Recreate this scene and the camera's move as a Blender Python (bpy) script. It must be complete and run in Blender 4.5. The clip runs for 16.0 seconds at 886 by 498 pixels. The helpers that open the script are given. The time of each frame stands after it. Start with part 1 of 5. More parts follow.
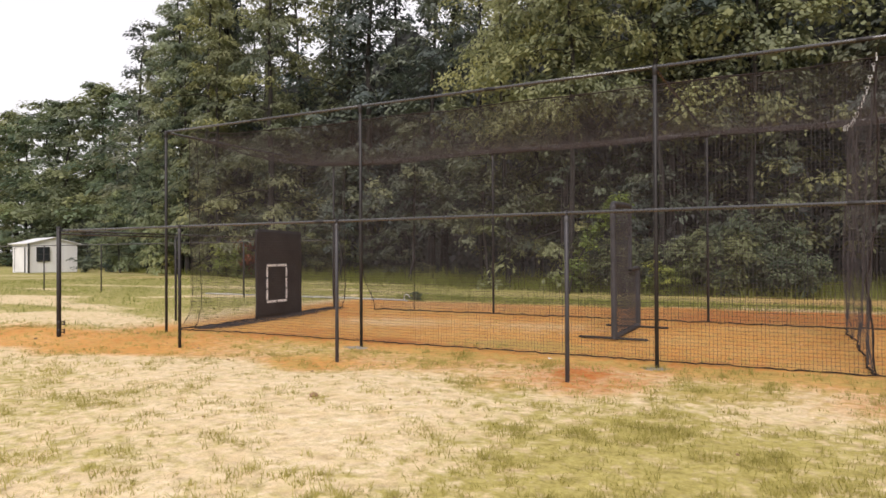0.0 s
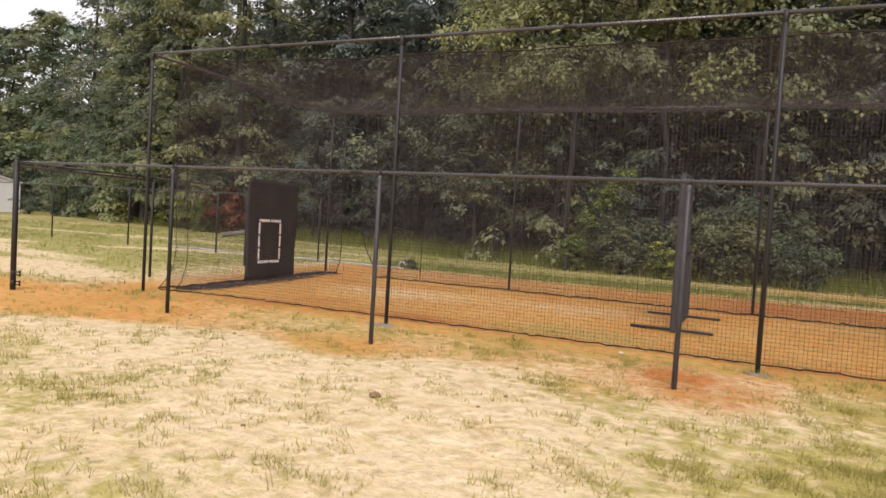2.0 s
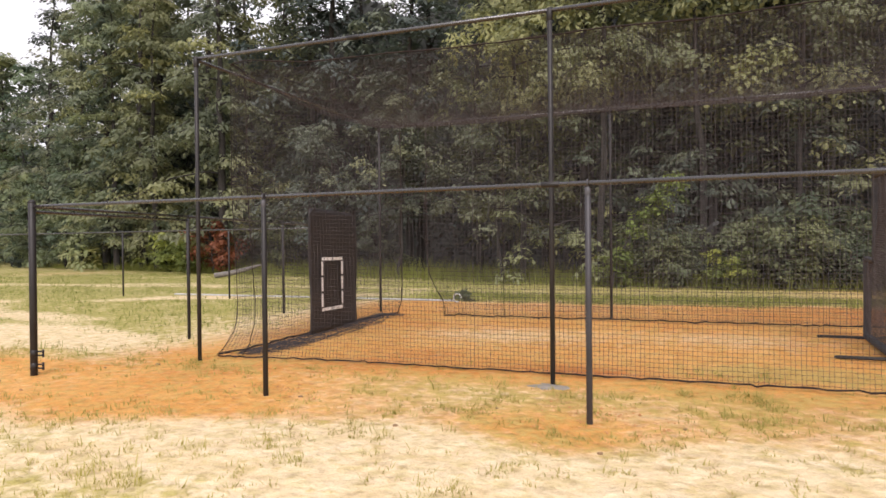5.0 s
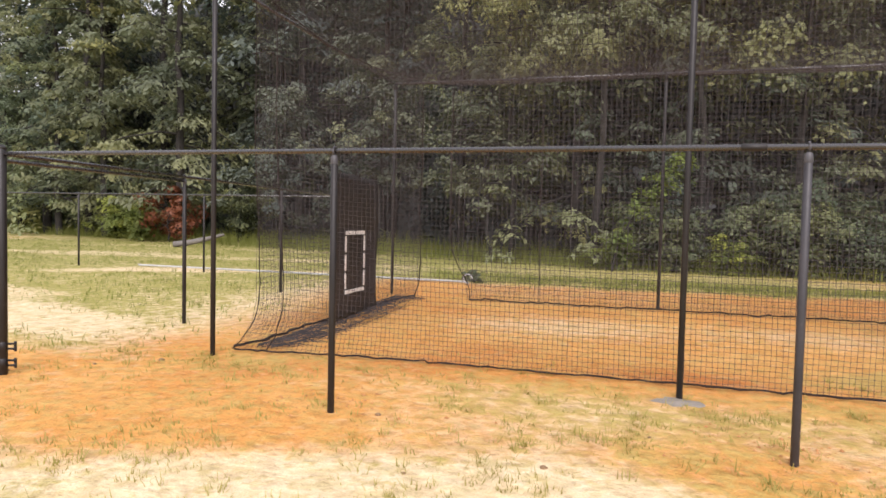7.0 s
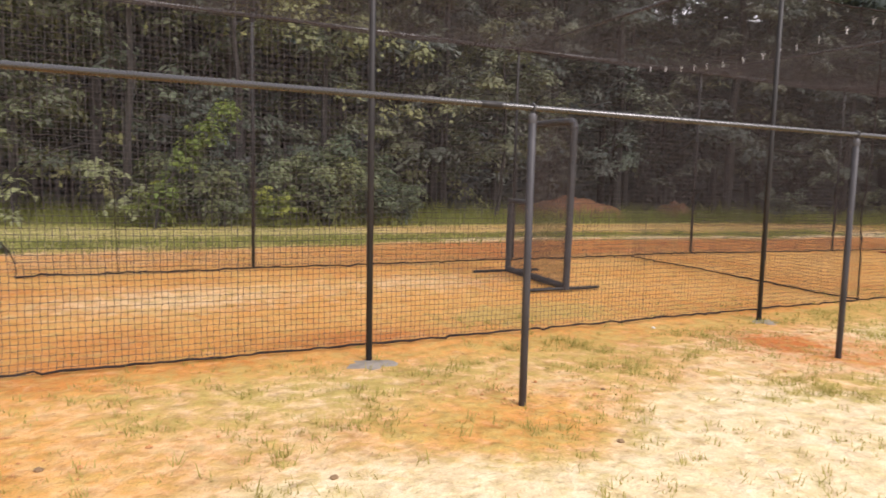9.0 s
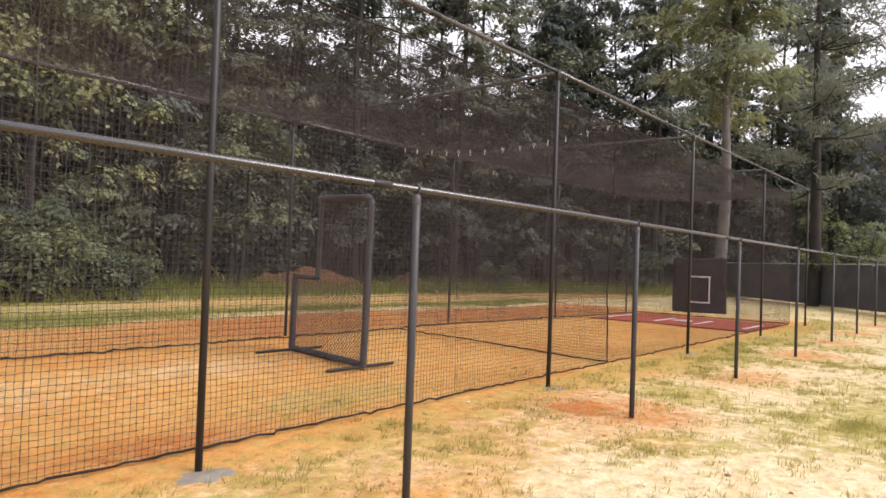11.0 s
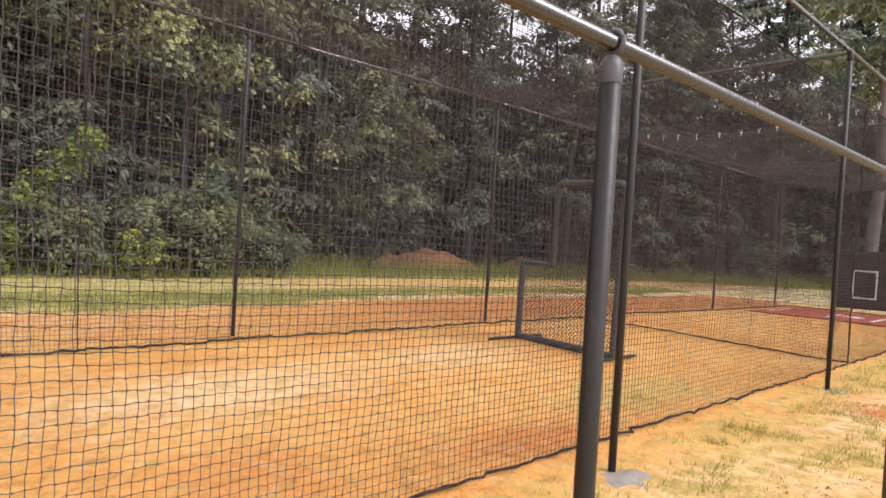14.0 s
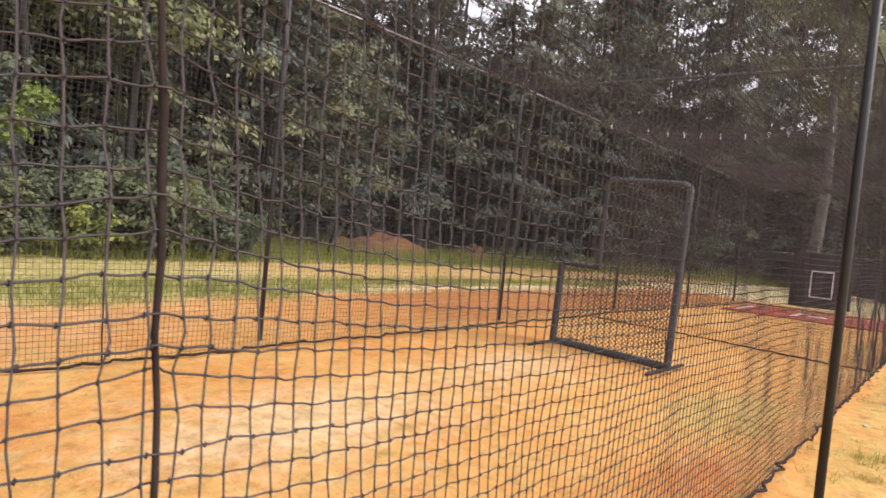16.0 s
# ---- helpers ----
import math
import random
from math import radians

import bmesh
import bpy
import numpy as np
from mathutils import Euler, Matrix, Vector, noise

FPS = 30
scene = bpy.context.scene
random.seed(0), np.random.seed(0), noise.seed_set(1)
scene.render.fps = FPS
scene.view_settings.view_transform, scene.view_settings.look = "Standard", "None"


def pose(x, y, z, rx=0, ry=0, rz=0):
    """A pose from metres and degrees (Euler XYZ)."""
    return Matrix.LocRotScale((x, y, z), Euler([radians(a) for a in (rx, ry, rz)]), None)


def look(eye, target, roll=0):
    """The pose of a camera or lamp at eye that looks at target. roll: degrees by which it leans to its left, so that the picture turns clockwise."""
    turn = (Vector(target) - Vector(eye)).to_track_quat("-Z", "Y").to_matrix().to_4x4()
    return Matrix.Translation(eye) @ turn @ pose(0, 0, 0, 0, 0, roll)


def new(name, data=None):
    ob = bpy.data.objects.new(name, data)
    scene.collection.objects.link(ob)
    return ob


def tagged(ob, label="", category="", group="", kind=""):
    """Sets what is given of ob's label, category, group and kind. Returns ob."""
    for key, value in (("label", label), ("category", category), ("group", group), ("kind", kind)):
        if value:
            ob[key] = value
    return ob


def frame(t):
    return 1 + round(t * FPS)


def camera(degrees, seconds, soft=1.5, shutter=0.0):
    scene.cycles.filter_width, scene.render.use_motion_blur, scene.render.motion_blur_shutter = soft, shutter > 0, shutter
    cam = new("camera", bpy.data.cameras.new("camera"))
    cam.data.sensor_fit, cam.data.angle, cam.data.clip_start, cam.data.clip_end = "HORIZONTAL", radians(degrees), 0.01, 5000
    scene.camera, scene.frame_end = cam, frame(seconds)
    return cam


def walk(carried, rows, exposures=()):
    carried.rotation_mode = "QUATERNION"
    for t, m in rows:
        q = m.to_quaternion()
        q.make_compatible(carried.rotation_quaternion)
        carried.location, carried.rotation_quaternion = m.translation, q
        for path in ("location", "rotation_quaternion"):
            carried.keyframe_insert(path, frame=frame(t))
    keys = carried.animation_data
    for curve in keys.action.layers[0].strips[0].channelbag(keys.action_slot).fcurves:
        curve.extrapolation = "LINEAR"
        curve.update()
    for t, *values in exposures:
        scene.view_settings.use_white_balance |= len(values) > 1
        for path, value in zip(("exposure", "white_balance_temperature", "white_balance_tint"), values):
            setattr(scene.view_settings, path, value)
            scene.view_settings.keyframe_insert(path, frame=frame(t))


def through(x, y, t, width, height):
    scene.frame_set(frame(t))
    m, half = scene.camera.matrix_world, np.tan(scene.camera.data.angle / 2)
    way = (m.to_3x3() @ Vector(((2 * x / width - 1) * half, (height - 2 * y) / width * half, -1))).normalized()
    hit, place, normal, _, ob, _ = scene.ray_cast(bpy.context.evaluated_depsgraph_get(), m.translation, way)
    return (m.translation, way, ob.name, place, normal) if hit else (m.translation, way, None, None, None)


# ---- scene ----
cam = camera(67.9, 16.0, soft=1.6, shutter=0.16)
PATH = [
    (0, (0.762, 0.576, 1.386), (-0.174, 2.343, 1.402), -0.3),
    (0.5, (0.378, 0.816, 1.371), (-0.548, 2.589, 1.373), 0.2),
    (1, (-0.124, 0.962, 1.347), (-1.037, 2.74, 1.287), 0.3),
    (1.5, (-0.534, 1.217, 1.327), (-1.362, 3.037, 1.273), 0.7),
    (2, (-1.007, 1.397, 1.336), (-1.816, 3.224, 1.256), 3.5),
    (2.5, (-1.459, 1.585, 1.359), (-2.201, 3.442, 1.313), 1.4),
    (3, (-1.923, 1.82, 1.358), (-2.635, 3.689, 1.372), 1.0),
    (3.5, (-2.383, 1.916, 1.341), (-3.148, 3.763, 1.367), -0.2),
    (4, (-2.899, 2.029, 1.347), (-3.631, 3.89, 1.322), 0.3),
    (4.2, (-3.069, 2.118, 1.358), (-3.82, 3.971, 1.343), -0.4),
    (6.3, (-4.936, 3.007, 1.372), (-5.529, 4.916, 1.333), 0.5),
    (6.5, (-5.097, 3.107, 1.377), (-5.675, 5.02, 1.297), 0.7),
    (7, (-5.46, 3.36, 1.365), (-6.022, 5.277, 1.277), 1.3),
    (7.5, (-5.867, 3.548, 1.354), (-6.26, 5.505, 1.227), 2.5),
    (8, (-6.194, 3.799, 1.346), (-6.246, 5.793, 1.195), 0.3),
    (8.5, (-6.452, 4.114, 1.343), (-6.145, 6.082, 1.161), 1.7),
    (9, (-6.761, 4.154, 1.369), (-5.897, 5.947, 1.168), 1.3),
    (9.5, (-6.894, 4.449, 1.369), (-5.746, 6.08, 1.23), 0.7),
    (9.7, (-6.97, 4.53, 1.405), (-5.697, 6.068, 1.291), 0.2),
    (11.8, (-7.729, 5.226, 1.416), (-6.19, 6.502, 1.459), 2.1),
    (12, (-7.84, 5.321, 1.386), (-6.355, 6.66, 1.426), 2.1),
    (12.5, (-8.103, 5.667, 1.379), (-6.728, 7.119, 1.351), 2.9),
    (13, (-8.3, 6.069, 1.402), (-7.044, 7.626, 1.377), 2.5),
    (13.5, (-8.565, 6.416, 1.369), (-7.301, 7.966, 1.342), 3.1),
    (14, (-8.778, 6.763, 1.371), (-7.384, 8.197, 1.341), 3.5),
    (14.5, (-8.934, 7.183, 1.358), (-7.463, 8.538, 1.325), 4.9),
    (15, (-9.176, 7.596, 1.389), (-7.626, 8.86, 1.36), 6.0),
    (15.5, (-9.215, 8.008, 1.361), (-7.652, 9.256, 1.357), 4.3),
    (16, (-9.265, 8.395, 1.43), (-7.704, 9.642, 1.362), 5.6),
]
walk(cam, [(t, look(eye, target, roll)) for t, eye, target, roll in PATH],
     exposures=[(0, 0.34, 6400, 18), (3.5, 0.4, 6450, 20), (6.5, 0.68, 6200, 20), (8.5, 0.7, 6250, 20), (9.5, 0.62, 6350, 20), (12.0, 0.81, 6250, 20), (16.0, 0.97, 6150, 20)])

# ---- world, sun, exposure ----
world = bpy.data.worlds.new("overcast_sky")
scene.world = world
world.use_nodes = True
wn = world.node_tree
wn.nodes.clear()
sky = wn.nodes.new("ShaderNodeTexSky")
sky.sky_type = "NISHITA"
sky.sun_disc = False
sky.sun_elevation, sky.sun_rotation = radians(40), radians(160)
sky.air_density, sky.dust_density, sky.ozone_density = 1.0, 4.0, 1.0
cloud = wn.nodes.new("ShaderNodeMixRGB")
cloud.inputs[0].default_value = 0.82
cloud.inputs[2].default_value = (9.9, 9.8, 9.5, 1)
wbg = wn.nodes.new("ShaderNodeBackground")
wbg.inputs[1].default_value = 0.095
wout = wn.nodes.new("ShaderNodeOutputWorld")
wn.links.new(sky.outputs[0], cloud.inputs[1])
wn.links.new(cloud.outputs[0], wbg.inputs[0])
wn.links.new(wbg.outputs[0], wout.inputs[0])

sun = new("sun", bpy.data.lights.new("sun", "SUN"))
sun.data.energy, sun.data.angle, sun.data.color = 2.0, radians(28), (1.0, 0.95, 0.86)
sun.matrix_world = look((0, 0, 30), (0 - 5.9, 0 + 16.2, 30 - 14.5))


# ---- material helpers ----
def nodes_of(name):
    m = bpy.data.materials.new(name)
    m.use_nodes = True
    t = m.node_tree
    return m, t, t.nodes["Principled BSDF"]


def node(t, kind, **sets):
    n = t.nodes.new(kind)
    for k, v in sets.items():
        if k == "operation":
            n.operation = v
        elif k == "blend_type":
            n.blend_type = v
        else:
            n.inputs[k].default_value = v
    return n


def noise_of(t, scale, detail=3.0, rough=0.55, coords=None):
    n = node(t, "ShaderNodeTexNoise", Scale=scale, Detail=detail, Roughness=rough)
    if coords is None:
        coords = t.nodes.new("ShaderNodeTexCoord").outputs["Object"]
    t.links.new(coords, n.inputs["Vector"])
    return n.outputs["Fac"]


def ramp(t, fac, stops):
    r = t.nodes.new("ShaderNodeValToRGB")
    while len(r.color_ramp.elements) < len(stops):
        r.color_ramp.elements.new(0.5)
    for e, (p, c) in zip(r.color_ramp.elements, stops):
        e.position = p
        e.color = (*c, 1) if len(c) == 3 else c
    t.links.new(fac, r.inputs[0])
    return r.outputs[0]


def mixed(t, fac, a, b, blend="MIX"):
    m = t.nodes.new("ShaderNodeMixRGB")
    m.blend_type = blend
    for v, s in ((fac, 0), (a, 1), (b, 2)):
        if isinstance(v, (int, float)):
            m.inputs[s].default_value = v
        elif isinstance(v, tuple):
            m.inputs[s].default_value = (*v, 1)
        else:
            t.links.new(v, m.inputs[s])
    return m.outputs[0]


def maths(t, op, a, b=0.0, clamp=False):
    m = t.nodes.new("ShaderNodeMath")
    m.operation, m.use_clamp = op, clamp
    for v, s in ((a, 0), (b, 1)):
        if isinstance(v, (int, float)):
            m.inputs[s].default_value = v
        else:
            t.links.new(v, m.inputs[s])
    return m.outputs[0]


def bumped(t, bsdf, height, strength, distance):
    b = node(t, "ShaderNodeBump", Strength=strength, Distance=distance)
    t.links.new(height, b.inputs["Height"])
    t.links.new(b.outputs[0], bsdf.inputs["Normal"])


def surface(name, low, high, big=2.0, fine=40.0, rough=(0.5, 0.7), bump=0.2, depth=0.004, metallic=0.0, worn=None, spec=0.5):
    """Two scales of colour variation, uneven gloss and fine relief."""
    m, t, p = nodes_of(name)
    a, b = noise_of(t, big, 4), noise_of(t, fine, 3)
    c = ramp(t, a, [(0.3, low), (0.7, high)])
    c = mixed(t, maths(t, "MULTIPLY", b, 0.35), c, low, "MIX")
    if worn:
        w = ramp(t, noise_of(t, big * 5, 6, 0.7), [(0.62, (0, 0, 0)), (0.72, (1, 1, 1))])
        c = mixed(t, maths(t, "MULTIPLY", w, 0.6), c, worn)
    t.links.new(c, p.inputs["Base Color"])
    r = ramp(t, b, [(0.3, (rough[0],) * 3), (0.7, (rough[1],) * 3)])
    t.links.new(r, p.inputs["Roughness"])
    p.inputs["Metallic"].default_value = metallic
    p.inputs["Specular IOR Level"].default_value = spec
    if bump:
        bumped(t, p, b, bump, depth)
    return m


def foliage(name, dark, light, shine=0.5, through=0.35):
    """Leaves that differ from bough to bough and piece by piece, and let some light through."""
    m, t, p = nodes_of(name)
    isl = t.nodes.new("ShaderNodeNewGeometry").outputs["Random Per Island"]
    ob = t.nodes.new("ShaderNodeObjectInfo").outputs["Random"]
    bough = t.nodes.new("ShaderNodeAttribute")
    bough.attribute_name = "tone"
    tone = bough.outputs["Fac"]
    mixv = maths(t, "ADD", maths(t, "MULTIPLY", isl, 0.16), maths(t, "MULTIPLY", noise_of(t, 0.6, 4, 0.6), 0.9))
    mixv = maths(t, "ADD", mixv, tone)
    c = ramp(t, mixv, [(0.15, dark), (0.95, light)])
    warm = ramp(t, maths(t, "ADD", tone, 0.5), [(0.25, (0.92, 0.98, 1.06)), (0.5, (1, 1, 1)), (0.85, (1.1, 1.05, 0.82))])
    c = mixed(t, 1.0, c, warm, "MULTIPLY")
    tint = ramp(t, ob, [(0.0, (0.8, 0.92, 0.92)), (0.5, (1, 1, 1)), (1.0, (1.15, 1.08, 0.86))])
    c = mixed(t, 1.0, c, tint, "MULTIPLY")
    t.links.new(c, p.inputs["Base Color"])
    p.inputs["Roughness"].default_value = shine
    p.inputs["Specular IOR Level"].default_value = 0.25
    tr = t.nodes.new("ShaderNodeBsdfTranslucent")
    t.links.new(mixed(t, 1.0, c, (1.08, 1.12, 0.95), "MULTIPLY"), tr.inputs[0])
    mx = t.nodes.new("ShaderNodeMixShader")
    mx.inputs[0].default_value = through
    t.links.new(p.outputs[0], mx.inputs[1])
    t.links.new(tr.outputs[0], mx.inputs[2])
    t.links.new(mx.outputs[0], t.nodes["Material Output"].inputs["Surface"])
    return m


# ---- materials ----
RAIL_PIPE = surface("glossy_coated_rail", (0.012, 0.011, 0.012), (0.026, 0.023, 0.025), 3, 50, (0.22, 0.32), 0.06, 0.001, worn=(0.07, 0.062, 0.065), spec=1.0)
BLACK_PIPE = surface("black_coated_steel", (0.009, 0.008, 0.008), (0.022, 0.018, 0.018), 3, 60, (0.42, 0.56), 0.14, 0.001, worn=(0.055, 0.045, 0.042), spec=0.4)
GREY_PIPE = surface("scuffed_black_steel", (0.022, 0.021, 0.025), (0.05, 0.047, 0.054), 3, 50, (0.44, 0.58), 0.16, 0.001, worn=(0.14, 0.11, 0.095), spec=0.5)
CAP_STEEL = surface("dull_grey_cap", (0.04, 0.039, 0.044), (0.085, 0.082, 0.09), 8, 60, (0.4, 0.55), 0.15, 0.001, worn=(0.17, 0.16, 0.16))
# Dark grey for the fabric and for the wood's shade seen with it.
WINDSCREEN = surface("windscreen_and_wood_shade", (0.07, 0.07, 0.076), (0.12, 0.118, 0.125), 1.2, 60, (0.8, 0.95), 0.3, 0.004, spec=0.2)
NET_TWINE = surface("black_net_twine", (0.057, 0.05, 0.051), (0.102, 0.09, 0.091), 5, 90, (0.9, 1.0), 0, spec=0.1)
ROPE = surface("dark_rope", (0.02, 0.014, 0.013), (0.048, 0.035, 0.031), 8, 120, (0.85, 1.0), 0.4, 0.004, spec=0.15)
VINYL = surface("dark_vinyl_mat", (0.017, 0.014, 0.015), (0.034, 0.029, 0.03), 1.5, 30, (0.5, 0.65), 0.1, 0.003)
WHITE_PAINT = surface("white_stencil_paint", (0.62, 0.61, 0.6), (0.82, 0.81, 0.8), 6, 70, (0.5, 0.7), 0.1, 0.001)
PADDING = surface("charcoal_foam_padding", (0.03, 0.03, 0.034), (0.06, 0.058, 0.064), 4, 60, (0.55, 0.75), 0.2, 0.003)
WHITE_CLIP = surface("pale_metal_clip", (0.55, 0.55, 0.55), (0.75, 0.75, 0.74), 9, 60, (0.3, 0.5), 0, metallic=0.4)
CONCRETE = surface("grey_concrete", (0.19, 0.165, 0.135), (0.33, 0.295, 0.25), 6, 60, (0.8, 0.95), 0.5, 0.01)
TURF_RED = surface("red_turf", (0.26, 0.045, 0.02), (0.4, 0.085, 0.04), 3, 160, (0.85, 1.0), 0.6, 0.01)
BARK = surface("bark", (0.016, 0.0145, 0.013), (0.044, 0.039, 0.035), 2.5, 22, (0.85, 1.0), 0.9, 0.03)
GREY_BARK = surface("grey_bark", (0.08, 0.074, 0.072), (0.17, 0.158, 0.152), 2.0, 14, (0.85, 1.0), 0.9, 0.04)
PINE_BARK = surface("pine_bark", (0.019, 0.017, 0.0155), (0.05, 0.043, 0.039), 2.0, 14, (0.85, 1.0), 0.9, 0.04)
SHED_WALL = surface("white_painted_siding", (0.6, 0.6, 0.6), (0.76, 0.76, 0.75), 1.2, 20, (0.5, 0.7), 0.1, 0.004)
SHED_ROOF = surface("pale_metal_roof", (0.62, 0.63, 0.65), (0.8, 0.8, 0.81), 1.5, 20, (0.4, 0.55), 0.1, 0.004)
DARK_TRIM = surface("dark_trim", (0.02, 0.02, 0.022), (0.045, 0.045, 0.05), 4, 40, (0.4, 0.6), 0.1, 0.002)
GALVANISED = surface("galvanised_pipe", (0.42, 0.43, 0.45), (0.62, 0.63, 0.64), 5, 60, (0.35, 0.5), 0.1, 0.001, metallic=0.5)
CRUMB = surface("clay_crumb", (0.36, 0.17, 0.065), (0.56, 0.29, 0.11), 9, 60, (0.9, 1.0), 0.4, 0.01)
CLAY_MOUND = surface("red_clay", (0.08, 0.04, 0.024), (0.26, 0.11, 0.044), 0.55, 18, (0.9, 1.0), 0.8, 0.05)
DEAD_LOG = surface("grey_dead_wood", (0.1, 0.09, 0.082), (0.21, 0.19, 0.17), 4, 30, (0.8, 0.95), 0.6, 0.01)
STONE = surface("brown_clod", (0.2, 0.12, 0.06), (0.36, 0.24, 0.13), 12, 60, (0.85, 1.0), 0.6, 0.01)
LEAF_OAK = foliage("oak_leaves", (0.064, 0.074, 0.068), (0.212, 0.232, 0.192), 0.8)
LEAF_GUM = foliage("sweetgum_leaves", (0.07, 0.084, 0.07), (0.24, 0.265, 0.2), 0.8)
LEAF_BUSH = foliage("undergrowth_leaves", (0.062, 0.079, 0.055), (0.23, 0.268, 0.175), 0.8)
# Dark leaf colour that stands for the shade inside the wood.
LEAF_SHADE = foliage("shade_dark_leaves", (0.056, 0.059, 0.062), (0.132, 0.137, 0.138), 0.8, 0.25)
NEEDLES = foliage("pine_needles", (0.072, 0.082, 0.078), (0.24, 0.26, 0.228), 0.8, 0.35)
NEEDLES_LIGHT = foliage("fresh_pine_needles", (0.125, 0.14, 0.1), (0.31, 0.335, 0.225), 0.8, 0.45)
NEEDLES_YELLOW = foliage("yellow_green_needles", (0.2, 0.212, 0.128), (0.385, 0.405, 0.245), 0.8, 0.5)
LEAF_FRESH = foliage("fresh_bush_leaves", (0.085, 0.103, 0.062), (0.3, 0.335, 0.205), 0.8, 0.4)
# Pale leaf colour; on far and high crowns it stands for haze and light.
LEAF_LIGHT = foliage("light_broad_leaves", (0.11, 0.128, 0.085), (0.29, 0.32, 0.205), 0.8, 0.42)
LEAF_LIME = foliage("climbing_vine_leaves", (0.14, 0.17, 0.052), (0.35, 0.395, 0.13), 0.6, 0.45)
RUSSET = foliage("russet_leaves", (0.15, 0.05, 0.026), (0.36, 0.12, 0.06))
GRASS_DRY = foliage("short_dry_grass", (0.22, 0.195, 0.05), (0.5, 0.445, 0.15), 0.8, 0.45)
GRASS_TALL = foliage("tall_green_grass", (0.13, 0.15, 0.04), (0.32, 0.345, 0.105), 0.75, 0.5)


def ground_material():
    """Pale sand, orange clay and grassy soil; the vertex layer says which lies where."""
    m, t, p = nodes_of("sandy_ground")
    lay = t.nodes.new("ShaderNodeVertexColor")
    lay.layer_name = "cover"
    sep = t.nodes.new("ShaderNodeSeparateColor")
    t.links.new(lay.outputs[0], sep.inputs[0])
    broad, mid, fine, grit = noise_of(t, 0.6, 4), noise_of(t, 3.2, 5, 0.65), noise_of(t, 17, 5, 0.65), noise_of(t, 120, 3)
    clumpy = noise_of(t, 7.0, 4, 0.62)
    rag = maths(t, "ADD", maths(t, "MULTIPLY", maths(t, "SUBTRACT", mid, 0.5), 1.1),
                maths(t, "ADD", maths(t, "MULTIPLY", maths(t, "SUBTRACT", clumpy, 0.5), 1.5), maths(t, "MULTIPLY", maths(t, "SUBTRACT", fine, 0.5), 0.5)))

    def mask(ch, soft=0.22):
        v = maths(t, "ADD", maths(t, "MULTIPLY", sep.outputs[ch], 0.82) if ch else sep.outputs[ch], maths(t, "MULTIPLY", rag, 1.3 if ch else 0.8))
        return ramp(t, v, [(0.5 - soft, (0, 0, 0)), (0.5 + soft, (1, 1, 1))])

    sand = ramp(t, mid, [(0.25, (0.62, 0.47, 0.255)), (0.5, (0.77, 0.63, 0.405)), (0.78, (0.86, 0.745, 0.545))])
    clay = ramp(t, maths(t, "ADD", maths(t, "MULTIPLY", broad, 0.6), maths(t, "MULTIPLY", mid, 0.4)),
                [(0.3, (0.56, 0.22, 0.052)), (0.5, (0.65, 0.325, 0.09)), (0.7, (0.71, 0.43, 0.16))])
    lush = ramp(t, fine, [(0.25, (0.19, 0.185, 0.055)), (0.5, (0.31, 0.305, 0.085)), (0.8, (0.45, 0.43, 0.14))])
    soil = ramp(t, fine, [(0.25, (0.28, 0.235, 0.07)), (0.5, (0.43, 0.375, 0.12)), (0.8, (0.63, 0.55, 0.235))])
    soil = mixed(t, lay.outputs[1], soil, lush)
    red = mixed(t, sep.outputs[2], clay, (0.5, 0.165, 0.045), "MIX")
    c = mixed(t, mask(0, 0.42), sand, red)
    straw = ramp(t, noise_of(t, 6.5, 4, 0.6), [(0.47, (0, 0, 0)), (0.63, (1, 1, 1))])
    c = mixed(t, maths(t, "MULTIPLY", straw, 0.6), c, mixed(t, 0.4, soil, c))
    c = mixed(t, mask(1, 0.26), c, mixed(t, maths(t, "MULTIPLY", sep.outputs[0], 0.4), soil, red))
    c = mixed(t, maths(t, "MULTIPLY", ramp(t, fine, [(0.56, (0, 0, 0)), (0.7, (1, 1, 1))]), 0.55), c, mixed(t, 0.5, c, (0.16, 0.1, 0.045)))
    crumb = ramp(t, noise_of(t, 34, 4, 0.7), [(0.6, (0, 0, 0)), (0.68, (1, 1, 1))])
    c = mixed(t, maths(t, "MULTIPLY", maths(t, "MULTIPLY", crumb, sep.outputs[0]), 0.5), c, (0.2, 0.1, 0.04))
    c = mixed(t, 1.0, c, ramp(t, noise_of(t, 8.0, 4, 0.6), [(0.3, (0.67, 0.64, 0.6)), (0.46, (0.88, 0.865, 0.85)), (0.7, (1.0, 0.995, 0.99))]), "MULTIPLY")
    c = mixed(t, 0.35, c, ramp(t, grit, [(0.3, (0.55, 0.5, 0.45)), (0.7, (1.25, 1.22, 1.2))]), "MULTIPLY")
    t.links.new(c, p.inputs["Base Color"])
    p.inputs["Roughness"].default_value = 0.95
    p.inputs["Specular IOR Level"].default_value = 0.15
    bumped(t, p, maths(t, "ADD", maths(t, "ADD", maths(t, "MULTIPLY", clumpy, 1.2), maths(t, "MULTIPLY", mid, 2.2)), maths(t, "ADD", maths(t, "MULTIPLY", fine, 0.35), maths(t, "MULTIPLY", grit, 0.06))), 0.6, 0.04)
    return m


GROUND = ground_material()


